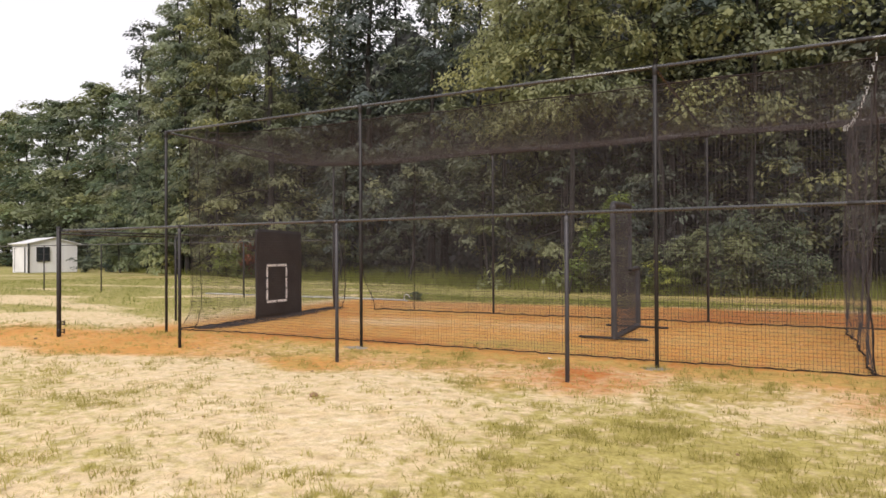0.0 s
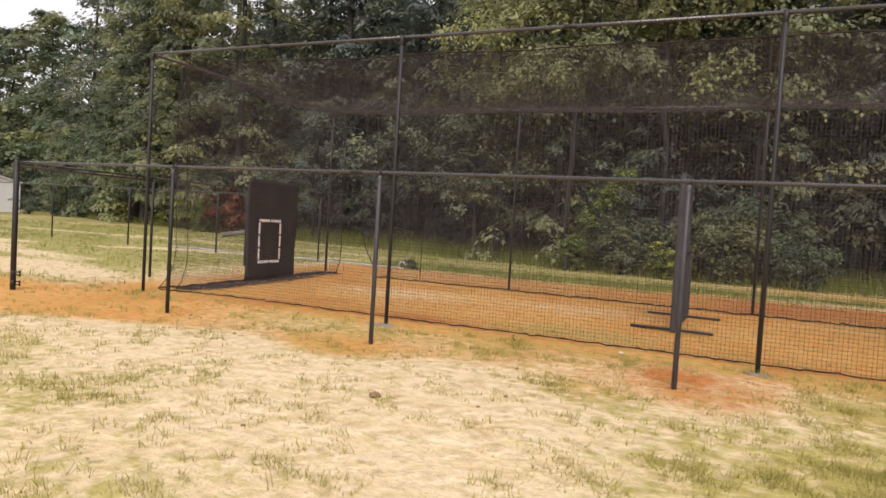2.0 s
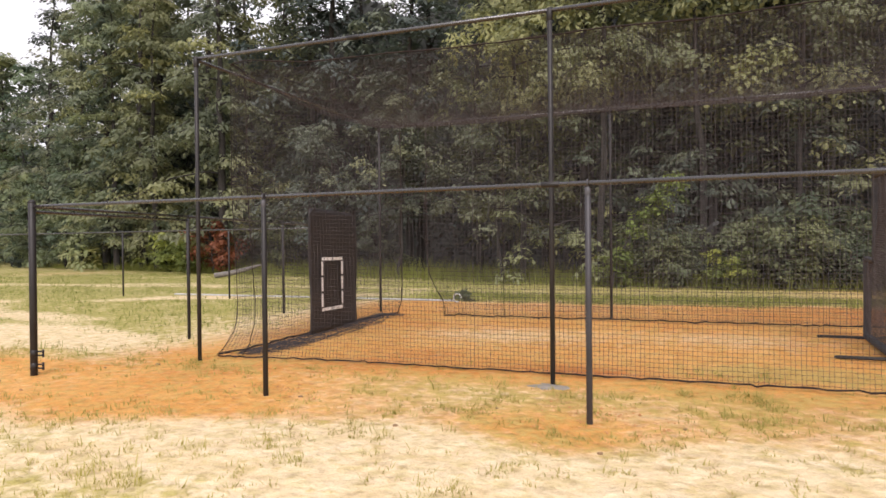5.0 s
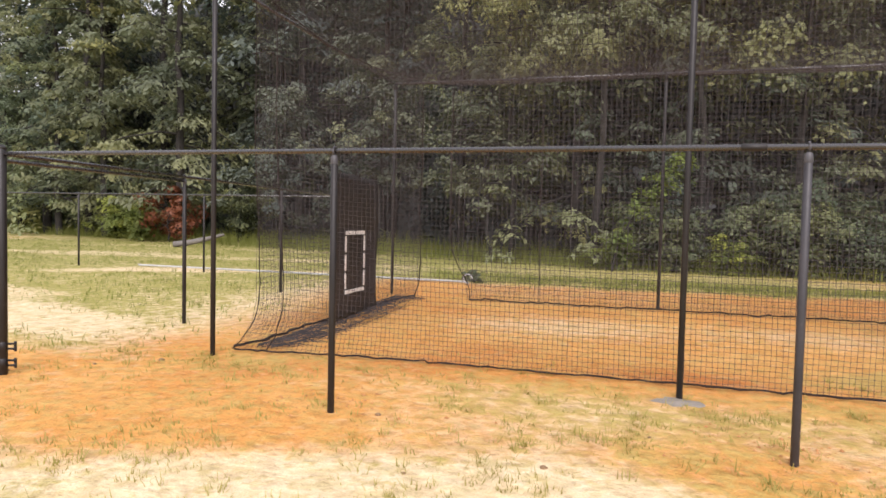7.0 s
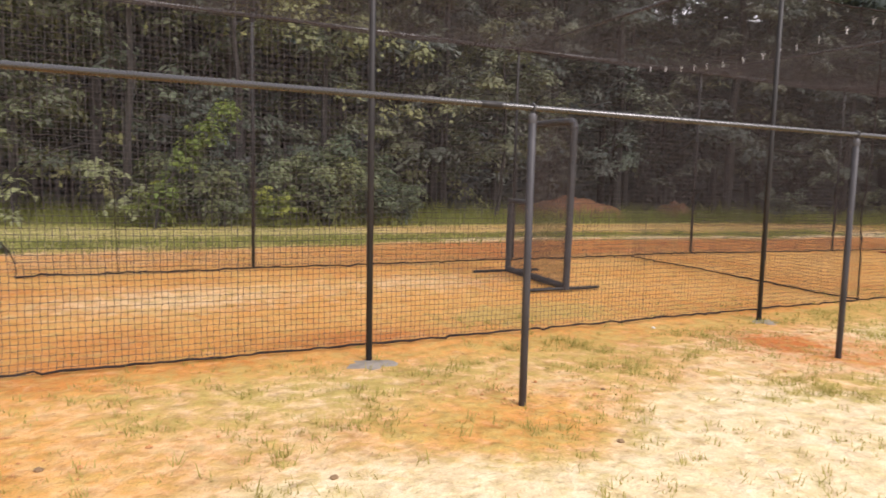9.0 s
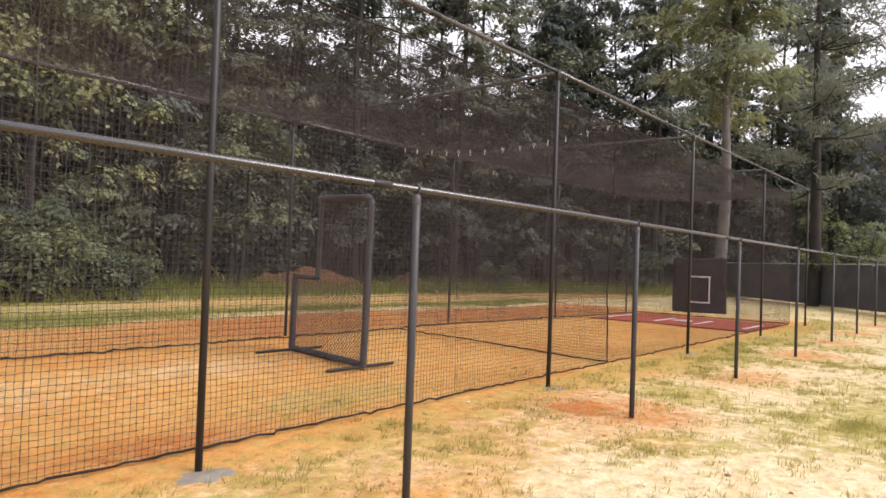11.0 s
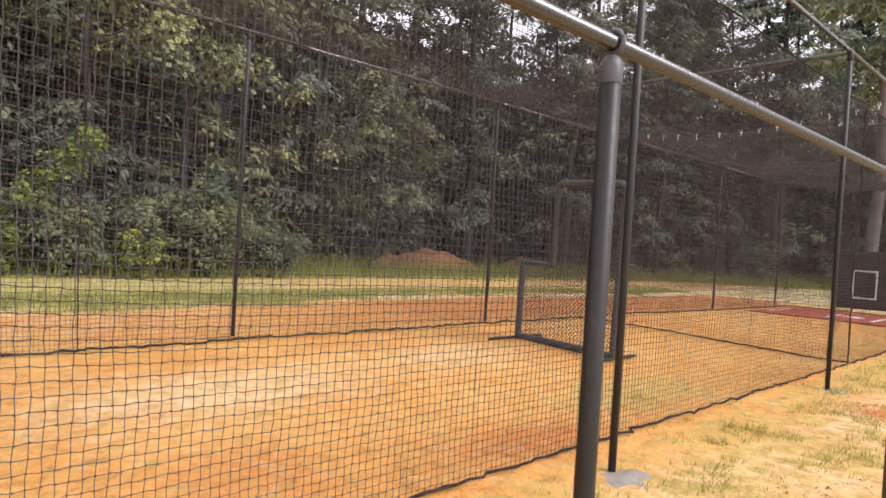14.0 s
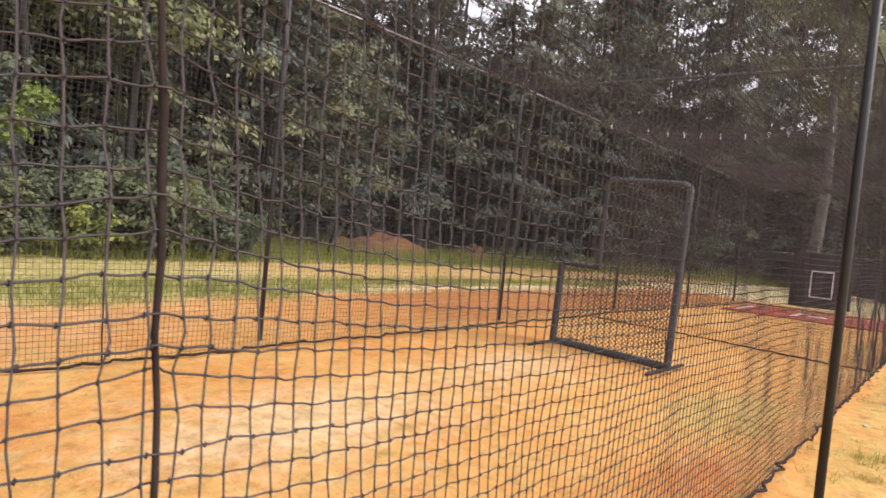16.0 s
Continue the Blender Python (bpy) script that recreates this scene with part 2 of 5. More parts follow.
# ---- mesh helpers ----
def mesh_np(name, verts, quads, material, smooth=False, normals=None):
    """A mesh from arrays of corners and four-cornered faces."""
    verts, quads = np.asarray(verts, np.float32).reshape(-1, 3), np.asarray(quads, np.int32).reshape(-1, 4)
    me = bpy.data.meshes.new(name)
    me.vertices.add(len(verts))
    me.vertices.foreach_set("co", verts.ravel())
    me.loops.add(quads.size)
    me.loops.foreach_set("vertex_index", quads.ravel())
    me.polygons.add(len(quads))
    me.polygons.foreach_set("loop_start", np.arange(0, quads.size, 4, dtype=np.int32))
    me.polygons.foreach_set("loop_total", np.full(len(quads), 4, np.int32))
    if smooth:
        me.polygons.foreach_set("use_smooth", np.ones(len(quads), bool))
    me.update(calc_edges=True)
    me.materials.append(material)
    if normals is not None:
        me.polygons.foreach_set("use_smooth", np.ones(len(quads), bool))
        me.normals_split_custom_set_from_vertices(normals)
    return me


def tubes(lines, radius, sides=3):
    """Tubes along many lines (n, m, 3); the radius is one number or one for each place (m)."""
    lines = np.asarray(lines, float)
    n, m, _ = lines.shape
    d = np.gradient(lines, axis=1)
    d /= np.linalg.norm(d, axis=2, keepdims=True) + 1e-9
    ref = np.where(np.abs(d[..., 2:3]) > 0.8, np.array([[[1.0, 0.13, 0]]]), np.array([[[0.02, 0.05, 1.0]]]))
    a = np.cross(d, ref)
    a /= np.linalg.norm(a, axis=2, keepdims=True) + 1e-9
    b = np.cross(d, a)
    r = np.broadcast_to(np.asarray(radius, float), (n, m))[..., None]
    ring = [lines + r * (math.cos(k * math.tau / sides) * a + math.sin(k * math.tau / sides) * b) for k in range(sides)]
    v = np.stack(ring, 2).reshape(-1, 3)
    i = np.arange(n * m * sides).reshape(n, m, sides)
    j = np.roll(i, -1, axis=2)
    q = np.stack([i[:, :-1], j[:, :-1], j[:, 1:], i[:, 1:]], -1).reshape(-1, 4)
    return v, q


def joined(pieces):
    vs, qs, k = [], [], 0
    for v, q in pieces:
        vs.append(v)
        qs.append(np.asarray(q) + k)
        k += len(v)
    return np.concatenate(vs), np.concatenate(qs)


def part(name, me, parent=None, label="", m=None):
    """Links a mesh, or a bmesh's mesh, as one object under its thing."""
    ob = new(name, me)
    if m is not None:
        ob.matrix_basis = m
    if parent is not None:
        ob.parent = parent
    if label:
        ob["label"] = label
    return ob


def thing(name, label, category, group="", kind="", at=(0, 0, 0)):
    ob = new(name)
    ob.location = at
    ob.empty_display_size = 0.1
    return tagged(ob, label, category, group, kind)


def bm_mesh(name, bm, material, smooth=True):
    me = bpy.data.meshes.new(name)
    bm.normal_update()
    bm.to_mesh(me)
    bm.free()
    if smooth:
        me.polygons.foreach_set("use_smooth", [len(f.vertices) == 4 for f in me.polygons])
    me.materials.append(material)
    return me


def pipe_bm(a, b, r, sides=14, bevel=0.0):
    """A closed round pipe from a to b with softened ends."""
    bm = bmesh.new()
    a, b = Vector(a), Vector(b)
    length = (b - a).length
    turn = (b - a).to_track_quat("Z", "Y").to_matrix().to_4x4()
    rings = []
    e = bevel or r * 0.15
    for h, s in ((0, 1 - e / r), (e, 1), (length - e, 1), (length, 1 - e / r)):
        rings.append([bm.verts.new(Matrix.Translation(a) @ turn @ Vector((r * s * math.cos(k * math.tau / sides), r * s * math.sin(k * math.tau / sides), h))) for k in range(sides)])
    for lo, hi in zip(rings, rings[1:]):
        for k in range(sides):
            bm.faces.new((lo[k], lo[(k + 1) % sides], hi[(k + 1) % sides], hi[k]))
    bm.faces.new(list(reversed(rings[0])))
    bm.faces.new(rings[-1])
    return bm


def box_bm(size, at=(0, 0, 0), bevel=0.004):
    bm = bmesh.new()
    bmesh.ops.create_cube(bm, size=1, matrix=Matrix.Translation(at) @ Matrix.Diagonal((*size, 1)))
    if bevel:
        bmesh.ops.bevel(bm, geom=list(bm.edges), offset=min(bevel, min(size) * 0.3), segments=2, affect="EDGES")
    return bm


# ---- the plan ----
FENCE_Y, NEAR_Y, FAR_Y, NET_Y, FARNET_Y = 7.575, 8.92, 14.025, 9.27, 13.62
CAGE_X = [-9.44, -5.085, -0.705, 3.78, 8.215, 12.56]
FAR_X = [-9.495, -5.1, -0.65, 3.61, 8.1, 12.5]
FENCE_X = [-10.52, -7.5, -4.53, -1.415, 1.82, 5.165, 8.35, 11.5, 14.65, 17.8, 20.95]
TOP, RAIL = 3.67, 1.83
NET_W, SEAM_X, NET_E = -9.13, -8.85, 12.35
EDGE = [(-122, 60), (-86, 51), (-66, 45), (-42, 37.5), (-25, 32), (-13, 28), (-4, 25), (6, 25.5), (14, 25.5), (22, 23), (31, 17), (37, 9), (41, 1)]


def divider_x(y):
    """The divider runs almost straight across the cage."""
    return 1.6 - 0.01 * (y - 9.24)


def n2(x, y, s, k=0.0):
    return noise.noise(Vector((x * s, y * s, k)))


def step(a, b, v):
    u = min(1, max(0, (v - a) / (b - a)))
    return u * u * (3 - 2 * u)


def cover_at(x, y):
    """How much clay, grass and red there is at a place on the ground."""
    big, mid = n2(x, y, 0.22, 3), n2(x, y, 0.75, 7)
    inside = step(-11.6, -9.6, x + big) * step(15.5, 13.0, x + big)
    clay = inside * step(7.7, 9.0, y + 0.6 * big) * step(17.6, 16.2, y + 0.8 * big)
    strip = step(-15, -11.5, x + big) * step(6.9, 7.7, y + 0.9 * mid) * step(9.5, 8.4, y) * (0.95 - 0.55 * step(-3.0, -1.0, x))
    brim = 6.25 + 0.43 * min(2.9, max(0.0, x + 8.3)) + 0.35 * big
    west = step(-14.5, -12.0, x + big) * step(-4.9, -6.4, x + 0.5 * mid) * step(brim - 0.3, brim + 0.3, y + 0.5 * mid)
    west *= step(8.9, 8.2, y + 0.4 * mid) if x < -9.8 else 1.0 if y < 9.4 else 0.0
    west *= 0.98 - 0.36 * step(-8.0, -6.2, x) + 0.25 * mid
    near = min(abs(x - fx) for fx in FENCE_X)
    ring = 0.75 * step(1.1, 0.1, math.hypot(near * 0.8, y - FENCE_Y) + 0.5 * mid)
    clay = max(clay, strip * (0.6 + 0.8 * mid), west, ring)
    pale = math.exp(-(((x + 6.4) / 1.5) ** 2 + ((y - 11.8) / 0.7) ** 2)) + 0.8 * math.exp(-(((x + 3.2) / 1.2) ** 2 + ((y - 12.0) / 0.6) ** 2))
    clay -= 0.55 * pale * (1 if 9 < y < 14 else 0)
    clay *= 1 - 0.2 * step(-3.0, -6.0, x + big) * step(14.2, 15.0, y) * step(-9.5, -8.0, x)
    # grass
    field = 0.46 + 0.6 * big + 0.45 * mid
    field -= 0.6 * math.exp(-(((x + 4.5) / 3.3) ** 2 + ((y - 6.1) / 0.95) ** 2))
    field -= 0.6 * math.exp(-(((x - 0.6) / 1.1) ** 2 + ((y - 7.1) / 0.38) ** 2))
    field += 0.8 * math.exp(-(((x + 0.5) / 1.6) ** 2 + ((y - 5.3) / 1.6) ** 2))
    field -= 0.45 * math.exp(-(((x + 9.3) / 2.2) ** 2 + ((y - 6.8) / 1.5) ** 2))
    verge = step(6.3, 7.1, y + 0.6 * mid) * step(9.1, 8.2, y)
    field = field * (1 - 0.7 * verge) + verge * (0.1 + 0.2 * step(-5.5, -3.5, x) + 0.6 * mid) - 0.6 * ring
    field += 0.6 * math.exp(-(((x + 0.3) / 0.8) ** 2 + ((y - 7.7) / 0.5) ** 2))
    field += 0.62 * math.exp(-(((x + 5.7) / 1.9) ** 2 + ((y - 8.2) / 0.65) ** 2))
    field += 0.7 * step(1.2, 3.5, x) * math.exp(-((y - 8.7) / 0.75) ** 2) + 0.3 * step(-4.2, -3.2, x) * math.exp(-((y - 8.9) / 0.4) ** 2)
    grass = field if y < 9.2 else 0.12 + 0.35 * mid
    if -9.2 < x < 12.2 and 9.2 < y < 13.8:
        grass = 0.05 + 0.25 * mid
        grass += 1.25 * math.exp(-(((x + 2.8) / 1.1) ** 2 + ((y - 10.05) / 0.4) ** 2)) + 0.5 * math.exp(-(((x + 0.6) / 1.2) ** 2 + ((y - 9.75) / 0.3) ** 2)) + 0.5 * math.exp(-(((x - 4.0) / 2.5) ** 2 + ((y - 9.7) / 0.4) ** 2))
    green = step(1.0, -3.0, x + big)
    back = step(17.2 - 1.1 * green, 18.0 - 0.9 * green, y + 0.8 * mid) * (1 - (0.38 - 0.25 * green) * step(19.2, 19.9, y + 0.6 * mid) * step(23.4, 22.6, y + 0.6 * mid))
    if y > 14:
        grass = max(grass, back)
    far_w = step(-9.8, -12.5, x + big) * step(8.8, 10.5, y + big)
    if far_w > 0:
        lane = step(0.12, 0.3, n2(x, y * 2.2, 0.16, 21))
        grass = grass * (1 - far_w) + far_w * (0.95 + 0.3 * mid - (0.3 + 0.55 * step(24, 16, y)) * lane)
        clay *= 1 - 0.85 * far_w
        bare = math.exp(-(((x + 37.6) / 1.3) ** 2 + ((y - 29.4) / 1.8) ** 2))
        clay, grass = max(clay, 0.8 * bare), grass - 0.7 * bare
    far_e = step(13.5, 16, x)
    grass = grass * (1 - far_e) + far_e * (0.5 + 0.6 * mid)
    red = (0.3 + 0.7 * step(-5.0, 0.0, x + 1.5 * big)) * step(13.8, 14.5, y) * step(17.6, 16.6, y) * (0.85 + 0.5 * mid)
    red = max(red, 0.9 * math.exp(-(((x + 4.9) / 0.85) ** 2 + ((y - 9.6) / 0.3) ** 2)))
    red = max(red, 0.8 * ring * step(-2.6, -1.6, x), 0.4 * step(0.2, 0.5, n2(x, y, 0.5, 40)) * (1 if clay > 0.4 else 0))
    if y > 17 and x > -11:
        band = step(17.0, 18.5, y) * step(24.5, 23.0, y) * step(-11, -5, x)
        clay = max(clay, band * (1 - 0.6 * green) * (0.56 + 0.2 * step(-3, 6, x) + 0.3 * mid))
    scuff = math.exp(-(((x + 1.4) / 0.62) ** 2 + ((y - 8.05) / 0.5) ** 2)) * (1.05 + 0.9 * n2(x, y, 2.2, 51))
    clay, red, grass = max(clay, scuff), max(red, 1.1 * scuff), grass - 0.8 * scuff
    return min(1, max(0, clay)), min(1, max(0, grass)), min(1, max(0, red))


def lush_at(x, y):
    """How green the grass is: fresher west of the cage and towards the wood."""
    big = n2(x, y, 0.22, 3)
    return max(step(-10.2, -13.0, x + big) * step(8.5, 10.5, y + big) * (0.68 + 0.32 * step(13, 19, y)), step(16.8, 17.8, y), 0.55 * step(1.0, 4.0, x) * step(9.6, 9.2, y) * step(7.2, 8.2, y), 0.35 * step(2.0, 7.0, x) * step(9.0, 8.0, y))


def rise(x, y):
    """The ground swells slightly behind the cage."""
    return 0.085 * step(9.5, 13.5, y) * step(22, 18, y) * step(-14, -10.5, x) * step(10, 3, x)


def ground_height(x, y):
    d = step(30, 120, math.hypot(x, y - 8))
    return rise(x, y) + 0.018 * n2(x, y, 0.9, 11) + 0.02 * n2(x, y, 0.3, 5) - 0.012 + d * 0.5 * n2(x, y, 0.02, 2)


def spread(lo, hi, fine, reach):
    """Lines that lie close between lo and hi and wider apart out to reach."""
    mid = list(np.arange(lo, hi, fine))
    out, s, g = [], fine, hi
    while g < reach:
        out.append(g)
        s *= 1.22
        g += s
    left, s, g = [], fine, lo
    while g > -reach:
        s *= 1.22
        g -= s
        left.append(g)
    return np.array(list(reversed(left)) + mid + out)


def build_ground():
    xs, ys = spread(-17, 14.5, 0.19, 900), spread(-1, 24, 0.19, 900)
    verts = [(x, y, ground_height(x, y)) for y in ys for x in xs]
    w, h = len(xs), len(ys)
    i = np.arange(w * h).reshape(h, w)
    quads = np.stack([i[:-1, :-1], i[:-1, 1:], i[1:, 1:], i[1:, :-1]], -1).reshape(-1, 4)
    me = mesh_np("ground", verts, quads, GROUND, True)
    lay = me.color_attributes.new("cover", "FLOAT_COLOR", "POINT")
    col = np.array([(*cover_at(x, y), lush_at(x, y)) for y in ys for x in xs], np.float32)
    lay.data.foreach_set("color", col.ravel())
    me.color_attributes.active_color = lay
    return tagged(part("ground", me), "pale sandy ground with orange clay and thin dry grass", "ground", kind="structure")


ground = build_ground()


# ---- fence of bare posts and rails ----
def fence_post(parent, x, y, r=0.0245, mat=None, cap=True, height=RAIL):
    post = part("post", bm_mesh("post", pipe_bm((0, 0, -0.12), (0, 0, height - 0.045), r, 16), mat or BLACK_PIPE), parent, m=pose(x, y, 0))
    if cap:
        part("loop_cap", LOOP_CAP, post, "steel loop cap holding the rail", pose(0, 0, height))
    return post


def loop_cap_mesh():
    """A sleeve over the post with an eye through which the rail runs."""
    v1, q1 = tubes(np.array([[(0, 0, -0.092), (0, 0, -0.09), (0, 0, -0.05), (0, 0, -0.042), (0, 0, -0.028)]]), np.array([0.0255, 0.026, 0.026, 0.0235, 0.013]), 16)
    ang = np.linspace(0, math.tau, 17)
    ring = np.stack([np.zeros(17), 0.026 * np.sin(ang), 0.026 * np.cos(ang)], 1)
    v2, q2 = tubes(ring[None], 0.007, 8)
    return mesh_np("loop_cap", *joined([(v1, q1), (v2, q2)]), CAP_STEEL, True)


LOOP_CAP = loop_cap_mesh()


def rail_between(parent, a, b, r=0.018, joints=(), name="top_rail"):
    rail = part(name, bm_mesh(name, pipe_bm(a, b, r, 14), RAIL_PIPE), parent)
    d = (Vector(b) - Vector(a)).normalized()
    for s in joints:
        c = Vector(a) + d * s
        part("sleeve", bm_mesh("sleeve", pipe_bm(c - d * 0.07, c + d * 0.07, r + 0.004, 14), BLACK_PIPE), rail)
    return rail


front_fence = thing("fence", "black steel fence frame of bare posts and top rail", "fence", "fence runs round the cage")
for k, x in enumerate(FENCE_X):
    if k:
        fence_post(front_fence, x, FENCE_Y, 0.0245, GREY_PIPE if x > -6 else BLACK_PIPE)
rail_between(front_fence, (FENCE_X[0], FENCE_Y, RAIL), (FENCE_X[-1], FENCE_Y, RAIL), joints=(5.7, 11.8, 18.0, 24.1))
corner = fence_post(front_fence, FENCE_X[0], FENCE_Y, 0.038, cap=False, height=RAIL + 0.09)
part("dome_cap", bm_mesh("dome_cap", pipe_bm((0, 0, RAIL + 0.02), (0, 0, RAIL + 0.075), 0.043, 16, 0.025), BLACK_PIPE), corner)


def hinge_mesh():
    bm = pipe_bm((0, 0, 0.02), (0, 0, 0.14), 0.047, 16)
    for z in (0.05, 0.11):
        for part_bm in (box_bm((0.1, 0.03, 0.022), (0.085, 0, z)), pipe_bm((0.125, 0, z - 0.03), (0.125, 0, z + 0.03), 0.014, 10)):
            me = bpy.data.meshes.new("piece")
            part_bm.to_mesh(me)
            part_bm.free()
            bm.from_mesh(me)
            bpy.data.meshes.remove(me)
    return bm_mesh("hinge", bm, BLACK_PIPE)


HINGE = hinge_mesh()
for z in (0.06, 0.2):
    part("hinge", HINGE, corner, "bolted gate hinge clamp", pose(0, 0, z - 0.03, 0, 0, 20) @ Matrix.Diagonal((0.82, 0.82, 0.7, 1)))

side_fence = thing("fence", "black steel side fence frame running back to the trees", "fence", "fence runs round the cage")
SIDE = [(-10.87, 10.33), (-11.3, 13.4), (-11.6, 16.75)]
for x, y in SIDE:
    fence_post(side_fence, x, y)
for a, b in zip([(FENCE_X[0], FENCE_Y)] + SIDE, SIDE):
    rail_between(side_fence, (*a, RAIL), (*b, RAIL))
rail_between(side_fence, (FENCE_X[0], FENCE_Y + 0.02, RAIL - 0.055), (SIDE[0][0], SIDE[0][1], RAIL - 0.055), name="brace_rail")

rear_fence = thing("fence", "black steel rear fence frame along the grass", "fence", "fence runs round the cage")
for k in range(1, 7):
    fence_post(rear_fence, -11.6 - 3.78 * k, 16.8 + 0.05 * k)
rail_between(rear_fence, (-11.6, 16.78, RAIL), (-11.6 - 3.78 * 6, 17.1, RAIL))

east_fence = thing("fence", "galvanised steel end fence with windscreen fabric, dark also for shade", "fence", "fence runs round the cage")
EAST = [(16.6, 3.5), (19.45, 6.05), (22.3, 8.6), (26.0, 12.0), (29.7, 15.4), (33.4, 18.8)]
for x, y in EAST:
    fence_post(east_fence, x, y, 0.035, GALVANISED)
for a, b in zip(EAST, EAST[1:]):
    part("top_rail", bm_mesh("top_rail", pipe_bm((*a, RAIL), (*b, RAIL), 0.024, 12), GALVANISED), east_fence)
    us, vs = np.linspace(0, 1, 18), np.linspace(0.06, RAIL - 0.06, 9)
    d = np.array([b[0] - a[0], b[1] - a[1]])
    nrm = np.array([-d[1], d[0]]) / np.linalg.norm(d)
    sheet = []
    for off in (0.045, 0.051):
        for v in vs:
            for u in us:
                q = np.array(a) + d * u + nrm * (off + 0.015 * math.sin(u * 14) * math.sin(v * 3))
                sheet.append((q[0], q[1], v))
    i = np.arange(len(sheet)).reshape(2, 9, 18)
    faces = [np.stack([g[:-1, :-1], g[:-1, 1:], g[1:, 1:], g[1:, :-1]], -1).reshape(-1, 4) for g in (i[0], i[1][:, ::-1])]
    part("windscreen", mesh_np("windscreen", sheet, np.concatenate(faces), WINDSCREEN, True), east_fence, "windscreen fabric, dark also for the wood's shade")

# ---- the cage's frame ----
cage = thing("batting_cage", "tall black steel batting cage frame with pipe rails", "batting cage")
for y, run in ((NEAR_Y, CAGE_X), (FAR_Y, FAR_X)):
    for x in run:
        post = part("post", bm_mesh("post", pipe_bm((0, 0, -0.12), (0, 0, TOP - 0.02), 0.025, 16), BLACK_PIPE), cage, m=pose(x, y, 0))
        part("corner_fitting", bm_mesh("corner_fitting", pipe_bm((0, 0, TOP - 0.1), (0, 0, TOP + 0.025), 0.031, 14), BLACK_PIPE), post)
for y, run in ((NEAR_Y, CAGE_X), (FAR_Y, FAR_X)):
    for a, b in zip(run, run[1:]):
        rail = part("top_rail", bm_mesh("top_rail", pipe_bm((a, y, TOP), (b, y, TOP), 0.022, 14), RAIL_PIPE), cage)
        part("sleeve", bm_mesh("sleeve", pipe_bm((a + 2.1, y, TOP), (a + 2.25, y, TOP), 0.026, 14), BLACK_PIPE), rail)
for x, fx in list(zip(CAGE_X, FAR_X))[:1] + list(zip(CAGE_X, FAR_X))[2:]:
    part("cross_beam", bm_mesh("cross_beam", pipe_bm((x, NEAR_Y, TOP - 0.01), (fx, FAR_Y, TOP - 0.01), 0.021, 14), RAIL_PIPE), cage)


def footing_mesh(seed, r):
    rng = random.Random(seed)
    bm = bmesh.new()
    rim = [r * (0.6 + 0.8 * rng.random()) for _ in range(18)]
    top, low = [], []
    for k, q in enumerate(rim):
        a = k * math.tau / 18
        top.append(bm.verts.new((0.78 * q * math.cos(a), 0.6 * q * math.sin(a), 0.001 + 0.005 * rng.random())))
        low.append(bm.verts.new((q * math.cos(a), 0.8 * q * math.sin(a), -0.02)))
    mid = bm.verts.new((0, 0, 0.01))
    for k in range(18):
        j = (k + 1) % 18
        bm.faces.new((low[k], low[j], top[j], top[k]))
        bm.faces.new((top[k], top[j], mid))
    return bm_mesh("concrete_footing", bm, CONCRETE)


for k, x in enumerate(CAGE_X[1:5]):
    ob = part("concrete_footing", footing_mesh(k, 0.2 if k < 2 else 0.16), m=pose(x - 0.03, NEAR_Y - 0.1, ground_height(x - 0.03, NEAR_Y - 0.1), 0, 0, 40 * k))
    tagged(ob, "rough grey concrete footing round a post", "footing", "post footings")


# ---- nets ----
CELL = 0.0445


def strands(point, us, vs, nu, nv, r):
    """Both sets of twines of a net whose place is point(u, v)."""
    ul, vl = np.linspace(us[0], us[-1], nu), np.linspace(vs[0], vs[-1], nv)
    up = np.stack([np.stack(np.broadcast_arrays(*point(np.full_like(vl, u), vl)), -1) for u in us])
    across = np.stack([np.stack(np.broadcast_arrays(*point(ul, np.full_like(ul, v))), -1) for v in vs])
    return joined([tubes(up, r), tubes(across, r)])


def wave(u, v, k, amp):
    """A smooth uneven ripple."""
    return amp * (np.sin(u * 1.7 + k) * np.cos(v * 1.1 + 2 * k) + 0.6 * np.sin(u * 4.3 + v * 2.7 + 3 * k) + 0.35 * np.sin(u * 11.0 + 1.3 * k) * np.sin(v * 6.0 + k))


def jitter(u, v, amp):
    """Small crookedness of the twine from mesh to mesh."""
    return amp * (np.sin(u * 61.0 + v * 37.0) + np.sin(u * 143.0 - v * 91.0 + 1.0) * 0.8)


def gathered(v, s):
    """How the net is drawn up along its seam rope, s metres away from it."""
    s = np.abs(s)
    return 0.14 * np.exp(-s / 0.9) * np.clip((v - 0.3) / 0.5, 0, 1) + 0.009 * np.exp(-s / 0.16) * np.sin(v * 31 + 9 * s)


def near_net(u, v):
    flare = np.clip((0.55 - v) / 0.55, 0, 1) ** 2
    side = np.exp(-np.abs(u - NET_W) / 0.6)
    pinch = 0.01 * np.exp(-((u - SEAM_X) / 0.1) ** 2) * np.sin(v * 43)
    x = u + jitter(u, v, 0.0032) - 0.26 * flare * side + 0.07 * (1.2 - np.clip(v, 0.6, 2.2)) * np.exp(-np.abs(u - SEAM_X) / 0.6)
    y = NET_Y + wave(u, v, 0.4, 0.018) * np.clip(v * 2, 0.15, 1) - 0.07 * flare * side + pinch - 0.1 * np.exp(-np.abs(u - SEAM_X) / 0.5)
    z = v + jitter(v + 3.1, u, 0.0018) - 0.02 * np.sin((u - NET_W) * 1.44) ** 2 * np.clip(v / 3, 0, 1) + gathered(v, u - SEAM_X)
    return x, y, np.maximum(z, 0.012)


